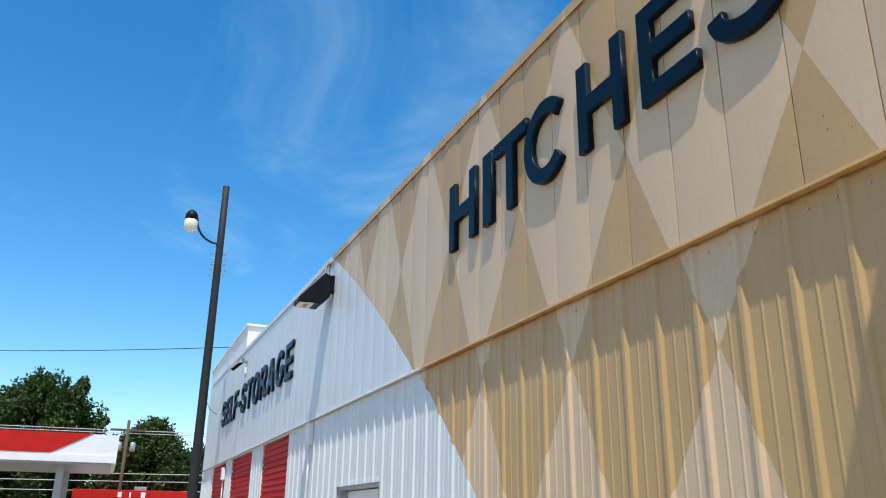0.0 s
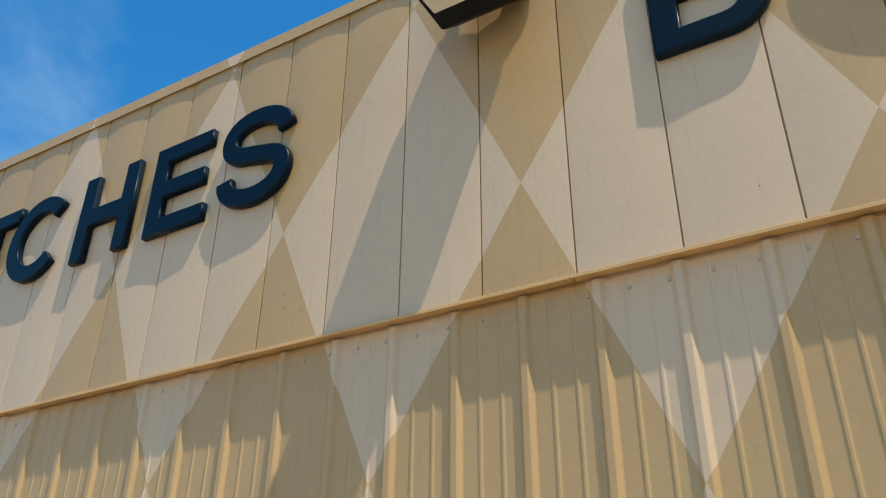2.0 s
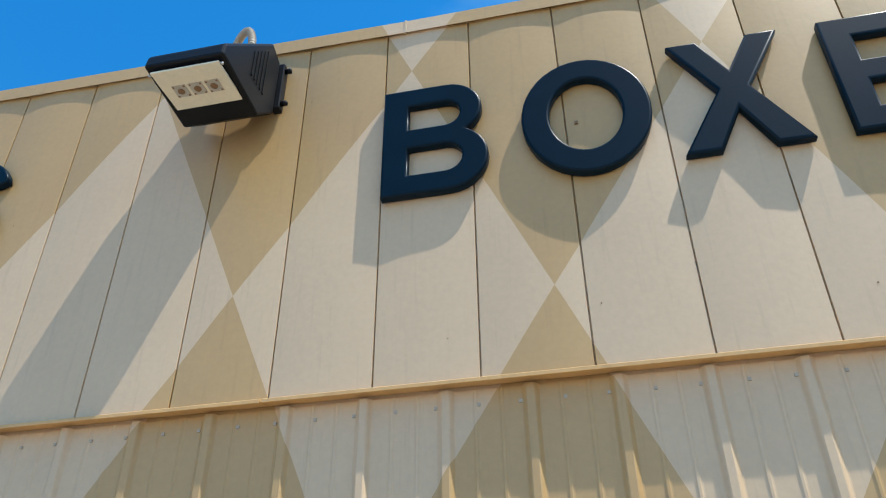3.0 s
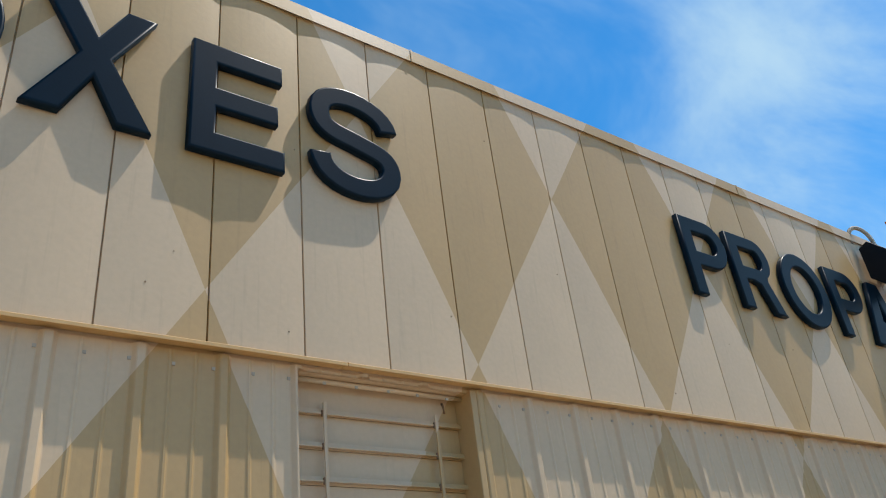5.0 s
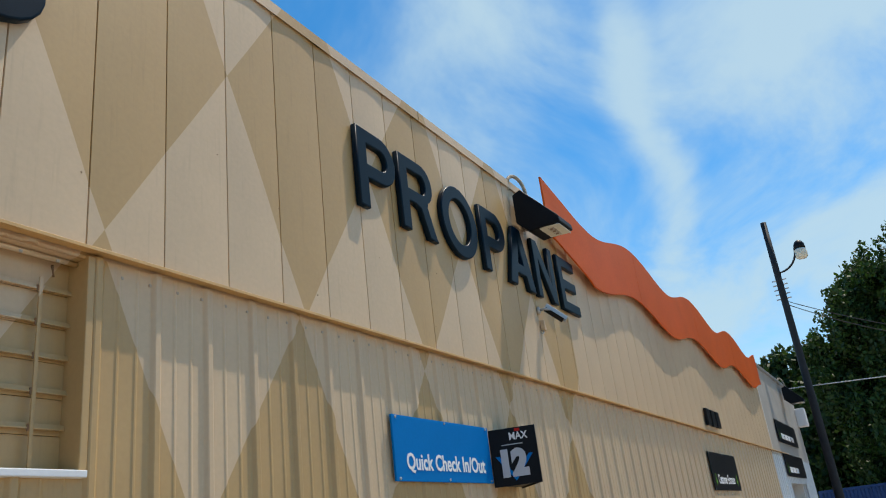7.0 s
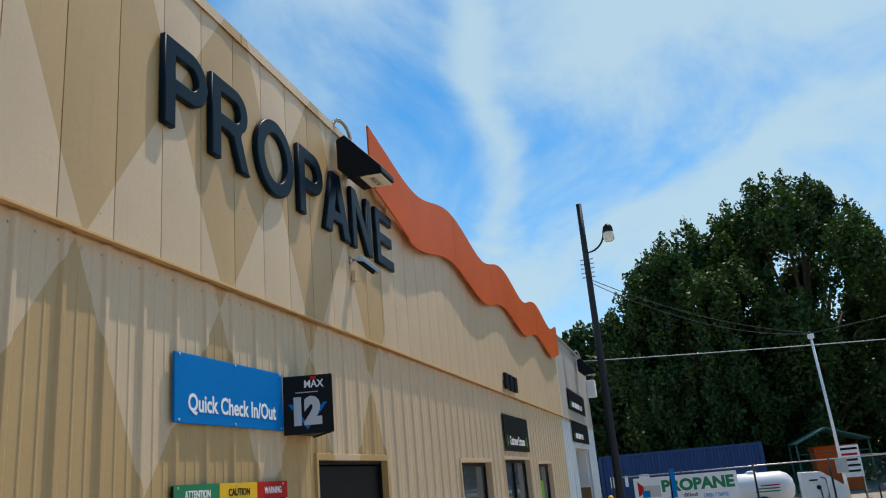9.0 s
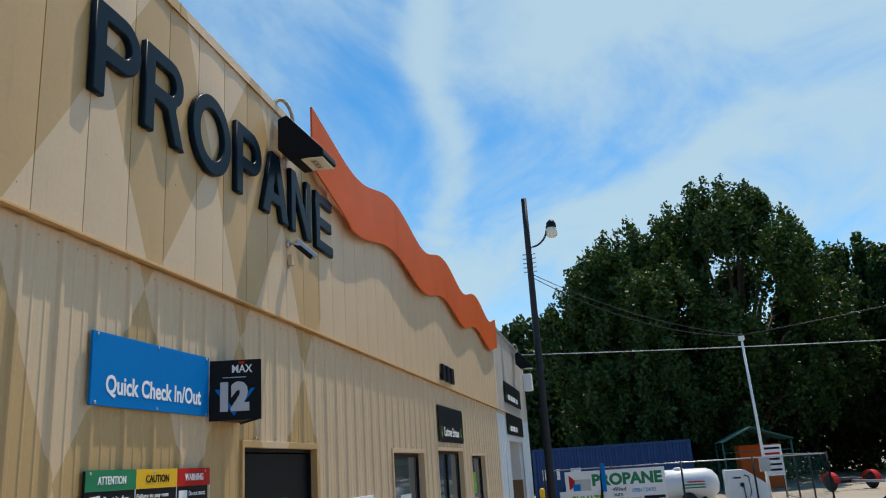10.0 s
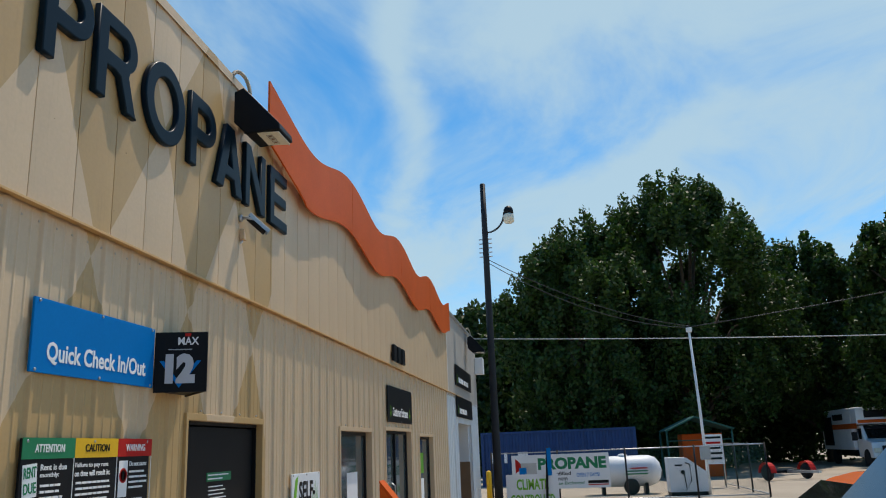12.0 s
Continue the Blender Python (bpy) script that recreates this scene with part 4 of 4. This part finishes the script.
def cable(p, q, sag, r, mat, label="overhead cable sagging between poles"):
    p, q = Vector(p), Vector(q)
    pts = [p.lerp(q, k / 16) - Vector((0, 0, sag * 4 * (k / 16) * (1 - k / 16))) for k in range(17)]
    ob = part("overhead_cable", tube([v - p for v in pts], r, 5), mat)
    ob.location = p
    return tagged(ob, label, "cable", "overhead cables")


cable((29.3, -0.02, 5.3), (28.6, -30, 4.35), 0.25, 0.014, PALEWIRE)
cable((27.1, -0.75, 7.5), (31.7, -7.42, 5.62), 0.35, 0.012, WIRE)
cable((27.1, -0.75, 7.4), (31.7, -7.42, 5.58), 0.5, 0.012, WIRE)
cable((31.7, -7.42, 5.6), (27.0, -40, 12.0), 0.9, 0.014, WIRE)
cable((-19.5, -0.02, 6.18), (-37.0, -13.1, 8.4), 0.15, 0.012, WIRE)
cable((-18.1, -0.8, 5.1), (-20.2, 0.0, 4.55), 0.3, 0.015, PALEWIRE)
for z in (6.9, 6.75, 4.6, 4.2, 3.7):
    cable((-46.2, -40, z), (-46.2, 12, z - 0.2), 0.4, 0.02, PALEWIRE)


# ---- trees ----
def leaves(clumps, per, size, seed, spread):
    """Many small pointed leaves scattered round clump centres."""
    rng = np.random.default_rng(seed)
    c = np.repeat(np.asarray(clumps), per, axis=0)
    d = rng.normal(size=c.shape)
    d /= np.linalg.norm(d, axis=1)[:, None]
    c = c + d * (rng.random((len(c), 1)) ** 0.5) * spread * np.array([0.8, 0.8, 1.45])
    a = rng.normal(size=c.shape) + np.array([0, 0, -0.4])
    a /= np.linalg.norm(a, axis=1)[:, None]
    b = np.cross(a, rng.normal(size=c.shape))
    b /= np.linalg.norm(b, axis=1)[:, None]
    s = size * (0.6 + 0.8 * rng.random((len(c), 1)))
    v = np.stack([c - a * s * 0.5, c + b * s * 0.36, c + a * s * 0.6, c - b * s * 0.36], axis=1).reshape(-1, 3)
    f = np.arange(len(v)).reshape(-1, 4)
    me = bpy.data.meshes.new("crown")
    me.from_pydata(v.tolist(), [], f.tolist())
    return me


def tree(at, height, radius, base, seed, leaf=None, size=0.34, n=520, per=46):
    """A broadleaf tree: tapered trunk, limbs, and a ragged crown of leafy clumps with gaps."""
    rng = random.Random(seed)
    t = thing("tree", at, "tall dark green broadleaf tree in full leaf", "tree", "trees round the lot")
    part("trunk", tube([(0.15 * math.sin(k), 0.12 * math.cos(k * 1.7), height * 0.62 * k / 6) for k in range(7)], height * 0.022, 10, height * 0.008), BARK, t)
    lobes = []
    for k in range(26):
        a = k * 2.4 + rng.random()
        u = (k + 0.5) / 26
        z = base + (height - base) * (0.12 + 0.74 * u)
        rr = radius * (0.72 * math.sin(math.pi * (0.22 + 0.68 * u)) + 0.06) * (0.72 + 0.45 * rng.random())
        p = Vector((rr * math.cos(a), rr * math.sin(a), z))
        lobes.append((p, radius * (0.22 + 0.17 * rng.random()) * (1.2 - 0.45 * u)))
        limb = tube([(0, 0, base * 0.5 + (z - base * 0.5) * 0.45), p * 0.55 + Vector((0, 0, z * 0.36)), p], height * 0.008, 6, height * 0.002)
        part("limb", limb, BARK, t)
    lobes.append((Vector((0, 0, height * 0.86)), radius * 0.34))
    clumps = []
    for k in range(n):
        p, r = lobes[rng.randrange(len(lobes))]
        d = Vector((rng.gauss(0, 1), rng.gauss(0, 1), rng.gauss(0, 1))).normalized()
        q = p + d * r * (0.55 + 0.5 * rng.random())
        q.z = min(q.z + 0.25 * r * rng.random(), height)
        clumps.append(tuple(q))
    me = leaves(clumps, per, size, seed, 0.30 + radius * 0.045)
    me.materials.append(leaf or LEAF)
    ob = new("crown", me)
    ob.parent = t
    return t


tree((53, -10.7, 0), 18.3, 6.4, 0.5, 1, None, 0.22, 1300, 90)
tree((52.5, -4.6, 0), 15.8, 5.8, 0.5, 11, None, 0.22, 1000, 84)
tree((60, -1.0, 0), 12.0, 4.2, 1.0, 2)
tree((60, -20.2, 0), 15.2, 5.2, 0.5, 3, None, 0.25, 900, 84)
tree((49, -22.6, 0), 14.8, 4.4, 1.0, 4, None, 0.24, 760, 76)
tree((64, 3.0, 0), 12.4, 5.0, 1.0, 5, LEAF2)
tree((60, -30, 0), 15.5, 7.0, 1.5, 6)
tree((-53.5, -6.9, 0), 10.3, 4.0, 2.0, 7, None, 0.2, 800, 70)
tree((-50, -0.5, 0), 7.5, 2.9, 1.0, 8, LEAF2, 0.18, 700, 64)
tree((-58, 6.0, 0), 8.0, 4.5, 1.5, 9, LEAF2, 0.22)
tree((-56, -16, 0), 9.6, 4.5, 2.0, 10, None, 0.22)


def thicket(x, y0, y1, top, seed, label, dens=9):
    rng = random.Random(seed)
    clumps = [(x + rng.uniform(-2.2, 2.2), rng.uniform(y0, y1), rng.random() ** 0.8 * top * (0.7 + 0.3 * noise.noise((0, rng.uniform(0, 9), seed)))) for k in range(int(abs(y1 - y0) * dens))]
    me = leaves(clumps, 60, 0.36, seed, 1.1)
    me.materials.append(LEAF2)
    return tagged(new("undergrowth", me), label, "undergrowth", kind="stuff")


thicket(57, -13, 8, 8.0, 21, "dense shaded undergrowth below the tall trees", 30)
thicket(64, -50, 14, 12.5, 22, "dense woodland edge behind the lot", 42)
thicket(-60, -45, 16, 5.2, 23, "hedge and brush beyond the filling station", 16)

# ---- lot on the propane side ----
box = thing("shipping_container", (41.4, -6.06, 0), "blue corrugated steel shipping container", "container")
box.scale = (1.15, 1.17, 1.047)
bm = bmesh.new()
cols = []
for k in range(0, 25):
    y = 0.08 + k * 0.245
    for dy, dx in ((0, 0.0), (0.09, 0.0), (0.12, 0.035), (0.21, 0.035)):
        if y + dy < 6.05:
            cols.append([bm.verts.new((dx, y + dy, z)) for z in (0.16, 2.25)])
for p, q in zip(cols, cols[1:]):
    bm.faces.new((p[0], p[1], q[1], q[0]))
part("side_sheet", bm, CONTAINER, box)
part("body", block(0.06, 2.4, 0.02, 6.08, 0.1, 2.28), CONTAINER, box)
part("top_rail", block(-0.03, 0.07, 0, 6.1, 2.24, 2.34), CONTAINER, box)
part("bottom_rail", block(-0.03, 0.07, 0, 6.1, 0.0, 0.16), CONTAINER, box)
for y in (0, 5.98):
    part("corner_post", block(-0.035, 0.1, y, y + 0.12, 0, 2.34), CONTAINER, box)
for k, w in enumerate((0.35, 0.12, 0.4)):
    part("marking", block(-0.012, -0.004, 5.75 - 0.55 * k - w, 5.75 - 0.55 * k, 1.0, 1.45), TXT, box)

tank = thing("propane_tank", (33.2, -4.79, 0), "white horizontal propane tank on steel saddles", "tank")
tank.scale = (1.06, 1.06, 1.06)
prof = [(0.02, -1.25), (0.25, -1.2), (0.42, -1.06), (0.5, -0.85), (0.5, 0.85), (0.42, 1.06), (0.25, 1.2), (0.02, 1.25)]
part("vessel", lathe(prof, "y", 28, (0, 0, 0.74)), WHITEP, tank)
for y in (-0.7, 0.7):
    part("saddle", block(-0.35, 0.35, y - 0.06, y + 0.06, 0.0, 0.36, 0.01), BLACK, tank)
part("dome", lathe([(0.16, 1.21), (0.16, 1.27), (0.1, 1.31)], "z", 14), WHITEP, tank)
for k in range(3):
    part("print_line", block(-0.512, -0.49, -0.75, -0.2 + 0.1 * k, 0.82 - 0.09 * k, 0.86 - 0.09 * k), RED if k == 0 else GREEN, tank)
part("wheel", lathe([(0.1, -0.08), (0.24, -0.08), (0.26, 0), (0.24, 0.08), (0.1, 0.08)], "x", 18, (-0.5, -0.2, 0.26)), RUBBER, tank)

disp = thing("propane_dispenser", (31.8, -6.74, 0), "white sloped propane dispenser cabinet", "dispenser")
part("cabinet", prism([(0.6, 0.12), (0.6, 1.23), (0.0, 1.21), (-0.62, 0.74), (-0.62, 0.12)], "x", -0.45, 0.45, 0.015), WHITEP, disp)
part("plinth", block(-0.45, 0.45, -0.6, 0.58, 0, 0.12), BLACK, disp)
part("hose", tube([(-0.47, 0.05, 1.05), (-0.5, -0.08, 1.0), (-0.5, -0.1, 0.5), (-0.5, 0.08, 0.2), (-0.48, 0.12, 0.8)], 0.018), RUBBER, disp)
part("nameplate", block(-0.457, -0.45, 0.15, 0.4, 0.95, 1.0), BLACK, disp)
part("gauge", lathe([(0.07, -0.45), (0.07, -0.48)], "x", 14, (0, 0.15, 0.75)), BLACK, disp)


def fence(x, y0, y1, h, label):
    """Chain-link: posts, rails and a woven mesh."""
    t = thing("chain_link_fence", (x, y0, 0), label, "fence", "chain-link fences")
    L = y1 - y0
    n = max(1, round(abs(L) / 2.4))
    for k in range(n + 1):
        part("post", tube([(0, L * k / n, 0), (0, L * k / n, h + 0.05)], 0.03, 8), POLE, t)
    for z in (h, 0.08):
        part("rail", tube([(0, 0, z), (0, L, z)], 0.02, 6), GREYM, t)
    bm = bmesh.new()
    step, L2, r = 0.075, abs(L), 0.0022
    sg = 1 if L > 0 else -1
    for d in (1, -1):
        u = -h
        while u < L2 + h:
            pts = []
            for z in (0.08, h):
                pts.append((u + d * z + (h if d < 0 else 0), z))
            (ua, za), (ub, zb) = pts
            lo, hi = sorted((ua, ub))
            if hi > 0 and lo < L2:
                def clip(val):
                    return za + (zb - za) * (val - ua) / (ub - ua)
                a, b = (max(lo, 0), min(hi, L2))
                vs = [bm.verts.new((0.004 * d, sg * q, clip(q) + e)) for q, e in ((a, -r), (b, -r), (b, r), (a, r))]
                bm.faces.new(vs)
            u += step
    tagged(part("wire_mesh", bm, GREENCLOTH, t), kind="stuff")
    return t


fence(29.75, -0.4, -8.9, 1.58, "dark green chain-link fence round the propane yard")
f2 = fence(0, 0, 7.0, 1.58, "dark green chain-link side fence of the propane yard")
f2.matrix_basis = pose(29.75, -8.9, 0, 0, 0, -90)


def banner(name, x, y0, y1, z0, z1, label):
    """A printed board facing the street; text runs towards -y."""
    t = thing(name, (x, y0, z0), label, "banner")
    part("sheet", block(-0.006, 0.006, y1 - y0, 0, 0, z1 - z0, 0.002), WHITEP, t)
    return t


def side_text(t, text, y, z, w, h, mat, bold=0.02):
    return lettering(text, w, h, Matrix.Translation((-0.008, y, z)) @ pose(0, 0, 0, 0, 0, -90) @ pose(0, 0, 0, 90, 0, 0), mat, t, 0.001, bold)


pb = banner("propane_banner", 29.705, -1.05, -3.70, 0.44, 1.38, "white vinyl propane banner tied to the fence")
pb.scale = (1, 1.163, 1.13)
side_text(pb, "PROPANE", -0.72, 0.52, 1.85, 0.33, GREEN, 0.05)
side_text(pb, "OPEN 7 DAYS!", -1.75, 0.3, 0.62, 0.11, BLUE)
side_text(pb, "efilled", -1.2, 0.36, 0.4, 0.1, BLACK)
side_text(pb, "mum", -1.2, 0.22, 0.3, 0.08, BLACK)
side_text(pb, "an Exchange!", -1.25, 0.08, 0.7, 0.11, GREEN)
part("logo_shape", block(-0.01, -0.006, -2.6, -2.05, 0.12, 0.2), BLACK, pb)
part("logo_shape", block(-0.01, -0.006, -2.6, -2.05, 0.07, 0.1), RED, pb)
part("print_shape", prism([(-0.1, 0.45), (-0.1, 0.85), (-0.35, 0.62)], "x", -0.01, -0.006), RED, pb)
part("print_cylinder", block(-0.011, -0.007, -0.68, -0.25, 0.35, 0.72), GREYM, pb)
part("print_blue", block(-0.012, -0.007, -0.4, -0.2, 0.3, 0.6), BLUE, pb)
cb = banner("climate_banner", 27.2, -1.02, -2.33, 0.06, 1.10, "white banner with green climate lettering on short posts")
cb.scale = (1, 1.15, 0.9)
side_text(cb, "CLIMATE", -0.26, 0.56, 0.8, 0.34, LIME, 0.03)
side_text(cb, "CONTROLLED", -0.1, 0.12, 1.1, 0.3, LIME, 0.03)
for y in (-0.05, -1.26):
    part("post", tube([(0.03, y, -0.1), (0.03, y, 1.04)], 0.025), GREYM, cb)
post = thing("sign_post", (27.1, -2.26, 0), "dark post with a blue strip", "post")
part("post", tube([(0, 0.1, 0), (0, 0, 1.75)], 0.035), BLACK, post)
part("strip", block(-0.045, -0.035, -0.1, 0.02, 0.95, 1.72), BLUE, post)

tent = thing("canopy_tent", (43.6, -9.0, 0), "green canvas canopy on white posts", "canopy")
tent.scale = (1.2, 1.39, 1.2)
part("canopy", prism([(-1.15, 1.85), (0.1, 2.36), (1.1, 1.85), (1.05, 1.81), (0.1, 2.3), (-1.1, 1.81)], "y", -1.2, 1.2), GREENCLOTH, tent).rotation_euler = (0, 0, radians(90))
for x in (-1.1, 1.1):
    for y in (-1.05, 1.05):
        part("post", tube([(x, y, 0), (x, y, 1.85)], 0.03), GREENCLOTH, tent)
part("rail", tube([(-1.1, 1.05, 1.45), (-1.1, -1.05, 1.45)], 0.02), GREENCLOTH, tent)
hut = thing("equipment_hut", (45.2, -9.4, 0), "rust-orange equipment hut beneath the canopy", "hut")
hut.scale = (1.2, 1.2, 1.2)
part("body", block(-0.6, 0.6, -0.85, 0.75, 0, 1.7, 0.02), ORANGE, hut)
board = thing("price_board", (35.4, -8.36, 0), "white information board on posts", "sign")
board.scale = (1.1, 0.85, 1.13)
part("panel", block(-0.02, 0.02, -0.42, 0.42, 0.75, 1.72, 0.005), WHITEP, board)
for k in range(5):
    part("print_line", block(-0.03, -0.02, -0.35 + 0.03 * (k % 3), 0.35, 1.58 - 0.17 * k, 1.65 - 0.17 * k), BLACK if k != 1 else RED, board)
for y in (-0.38, 0.38):
    part("post", tube([(0.03, y, 0), (0.03, y, 1.7)], 0.025), GREYM, board)


def trailer(at, rz):
    t = thing("tow_dolly", at, "low tow trailer with red mudguards", "trailer")
    part("axle_beam", block(-0.06, 0.06, -0.85, 0.85, 0.28, 0.4), BLACK, t)
    part("drawbar", block(-1.9, 0.05, -0.06, 0.06, 0.3, 0.4), GREYM, t)
    for s in (-1, 1):
        tyre = part("wheel", lathe([(0.16, -0.09), (0.29, -0.09), (0.32, -0.05), (0.32, 0.05), (0.29, 0.09), (0.16, 0.09)], "y", 20, (0, s * 0.98, 0.32)), RUBBER, t)
        part("rim", lathe([(0.16, -0.06), (0.1, -0.08), (0.05, -0.07), (0.02, -0.09)], "y", 16, (0, s * 0.98, 0.32)), WHITEP, tyre)
        arc = [(0.42 * math.cos(radians(a)), 0.32 + 0.42 * math.sin(radians(a))) for a in range(0, 181, 20)]
        arc += [(0.39 * math.cos(radians(a)), 0.32 + 0.39 * math.sin(radians(a))) for a in range(180, -1, -20)]
        part("mudguard", prism(arc, "y", s * 0.98 - 0.13, s * 0.98 + 0.13), RED, t)
    t.rotation_euler = (0, 0, radians(rz))
    return t


trailer((39.3, -11.9, 0), 25)


# ---- vehicles ----
def wheel(parent, x, y, r, s):
    w = part("wheel", lathe([(r * 0.6, -0.1), (r * 0.95, -0.1), (r, -0.06), (r, 0.06), (r * 0.95, 0.1), (r * 0.6, 0.1)], "y", 22, (x, y, r)), RUBBER, parent)
    part("rim", lathe([(r * 0.6, s * 0.07), (r * 0.5, s * 0.05), (r * 0.2, s * 0.06), (0.02, s * 0.08)], "y", 16, (x, y, r)), GREYM, w)


def car(name, at, rz, paint, h, L, label):
    """A passenger vehicle facing +x: body, cabin, glass, lamps and wheels."""
    t = thing(name, at, label, "car")
    belt = h * 0.62
    lower = [(-L / 2, 0.3), (-L / 2 + 0.05, belt - 0.05), (-L / 2 + 0.3, belt), (L * 0.2, belt), (L * 0.46, belt - 0.18), (L / 2, belt - 0.35), (L / 2, 0.3)]
    part("body", prism(lower, "y", -0.88, 0.88, 0.05), paint, t)
    bm = prism([(-L * 0.46, belt), (-L * 0.36, h - 0.06), (-L * 0.2, h), (L * 0.02, h), (L * 0.09, h - 0.07), (L * 0.24, belt)], "y", -0.8, 0.8, 0.05)
    for v in bm.verts:
        v.co.y *= 1 - 0.2 * max(0, (v.co.z - belt)) / (h - belt)
    part("cabin", bm, paint, t)
    g = [(-L * 0.36, belt + 0.04), (-L * 0.31, h - 0.16), (L * 0.03, h - 0.13), (L * 0.155, belt + 0.04)]
    for s in (-1, 1):
        q = prism(g, "y", s * 0.80, s * 0.815)
        for v in q.verts:
            v.co.y *= 1 - 0.19 * (v.co.z - belt) / (h - belt)
        part("side_window", q, CARGLASS, t)
        part("headlight", block(L / 2 - 0.1, L / 2 + 0.01, s * 0.62 - 0.16, s * 0.62 + 0.16, belt - 0.48, belt - 0.34, 0.02), LENS, t)
        part("mirror", block(L * 0.13, L * 0.19, s * 0.98 - 0.09, s * 0.98 + 0.09, belt + 0.02, belt + 0.16, 0.02), paint, t)
        for x in (-L * 0.3, L * 0.32):
            wheel(t, x, s * 0.8, 0.33, s)
    ws = prism([(L * 0.105, h - 0.10), (L * 0.235, belt + 0.03), (L * 0.24, belt + 0.045), (L * 0.11, h - 0.085)], "y", -0.62, 0.62)
    part("windscreen", ws, CARGLASS, t)
    t.rotation_euler = (0, 0, radians(rz))
    return t


car("parked_car", (12.9, -6.2, 0), 90, CARORANGE, 1.37, 4.4, "orange parked hatchback with dark glass")
car("parked_van", (8.55, -5.5, 0), 90, WHITEP, 1.86, 4.7, "white parked van with sloping windscreen pillars")

truck = thing("box_truck", (52.0, -20.1, 0), "white rental box truck with an orange stripe", "truck")
truck.scale = (1.2, 1.2, 1.14)
part("cargo_box", block(-4.6, 0.6, -1.15, 1.15, 0.75, 2.75, 0.03), WHITEP, truck)
part("attic", block(0.6, 1.5, -1.15, 1.15, 1.95, 2.75, 0.05), WHITEP, truck)
part("cab", prism([(0.65, 0.4), (0.65, 1.9), (1.25, 1.9), (1.75, 1.25), (2.6, 1.1), (2.7, 0.4)], "y", -1.0, 1.0, 0.05), WHITEP, truck)
part("windscreen", prism([(1.3, 1.86), (1.77, 1.27), (1.79, 1.29), (1.32, 1.88)], "y", -0.85, 0.85), CARGLASS, truck)
part("grille", block(2.68, 2.74, -0.6, 0.6, 0.6, 0.95, 0.02), BLACK, truck)
for s in (-1, 1):
    part("stripe", block(-4.5, 1.45, s * 1.16 - 0.006, s * 1.16 + 0.006, 1.75, 2.0), ORANGE, truck)
    part("mural", block(-4.3, -2.6, s * 1.165 - 0.006, s * 1.165 + 0.006, 0.95, 2.4), BLACK, truck)
    part("logo_shape", block(-2.3, -0.6, s * 1.165 - 0.006, s * 1.165 + 0.006, 2.2, 2.5), BLACK, truck)
    part("side_window", block(0.85, 1.45, s * 1.0 - 0.015, s * 1.0 + 0.015, 1.25, 1.75, 0.02), CARGLASS, truck)
    part("mirror", block(1.4, 1.48, s * 1.3 - 0.12, s * 1.3 + 0.12, 1.2, 1.6, 0.02), BLACK, truck)
    part("headlight", block(2.66, 2.74, s * 0.8 - 0.14, s * 0.8 + 0.14, 0.65, 0.85, 0.02), LENS, truck)
    for x in (-3.2, 1.9):
        wheel(truck, x, s * 0.95, 0.4, s)
part("stripe", block(1.5, 1.512, -1.1, 1.1, 2.0, 2.15), ORANGE, truck)
part("logo_shape", block(1.5, 1.512, -0.8, 0.8, 2.25, 2.6), BLACK, truck)
part("chassis", block(-4.5, 2.4, -0.5, 0.5, 0.4, 0.76), BLACK, truck)
truck.rotation_euler = (0, 0, radians(177))

# ---- filling station on the storage side ----
can = thing("station_canopy", (-36.0, -8.3, 0), "red and white filling station canopy on white columns", "canopy")
part("deck", block(-3.8, 3.8, -9.8, 5.9, 3.85, 4.9), WHITEP, can)
part("soffit", block(-3.7, 3.7, -9.7, 5.8, 3.78, 3.85), GREYM, can)
part("red_band", prism([(-9.8, 4.92), (-9.8, 4.16), (3.6, 4.16), (5.0, 4.92)], "x", 3.8, 3.83), RED, can, "bright red fascia band")
part("lower_lip", block(3.8, 3.84, -9.8, 5.95, 3.85, 4.12), WHITEP, can)
part("end_cap", block(-3.8, 3.8, 5.9, 5.95, 3.8, 4.95), WHITEP, can)
for x in (-2.4, 2.9):
    for y in (-6, 4.0):
        part("column", block(x - 0.12, x + 0.12, y - 0.13, y + 0.13, 0, 3.8, 0.01), GREYM, can)
kiosk = thing("station_shop", (-45.0, -1.4, 0), "low station shop with a red parapet", "shop")
part("wall", block(-3, 2, -2.6, 3, 0, 2.7), WHITEP, kiosk)
part("parapet", block(-3.1, 2.1, -2.7, 3.1, 2.7, 3.2, 0.02), RED, kiosk, "red parapet band")
for k, w in enumerate((0.3, 0.12, 0.35)):
    part("print_block", block(2.1, 2.12, -0.6 + 0.55 * k, -0.6 + 0.55 * k + w * 0.6, 2.85, 3.1), TXT, kiosk)
part("roof_unit", block(-0.5, 0.5, 0.2, 0.8, 3.2, 3.42, 0.02), GREYM, kiosk)
up = thing("utility_pole", (-46.2, -1.9, 0), "brown timber utility pole with two transformers", "utility pole")
part("pole", tube([(0, 0, 0), (0, 0, 7.0)], 0.11, 10, 0.085), BARK, up)
part("crossarm", block(-0.06, 0.06, -0.9, 0.9, 6.4, 6.52), BARK, up)
for y in (-0.35, 0.35):
    part("transformer", lathe([(0.12, 5.3), (0.15, 5.34), (0.15, 5.75), (0.1, 5.8)], "z", 14, (0.2, y, 0)), GREYM, up)
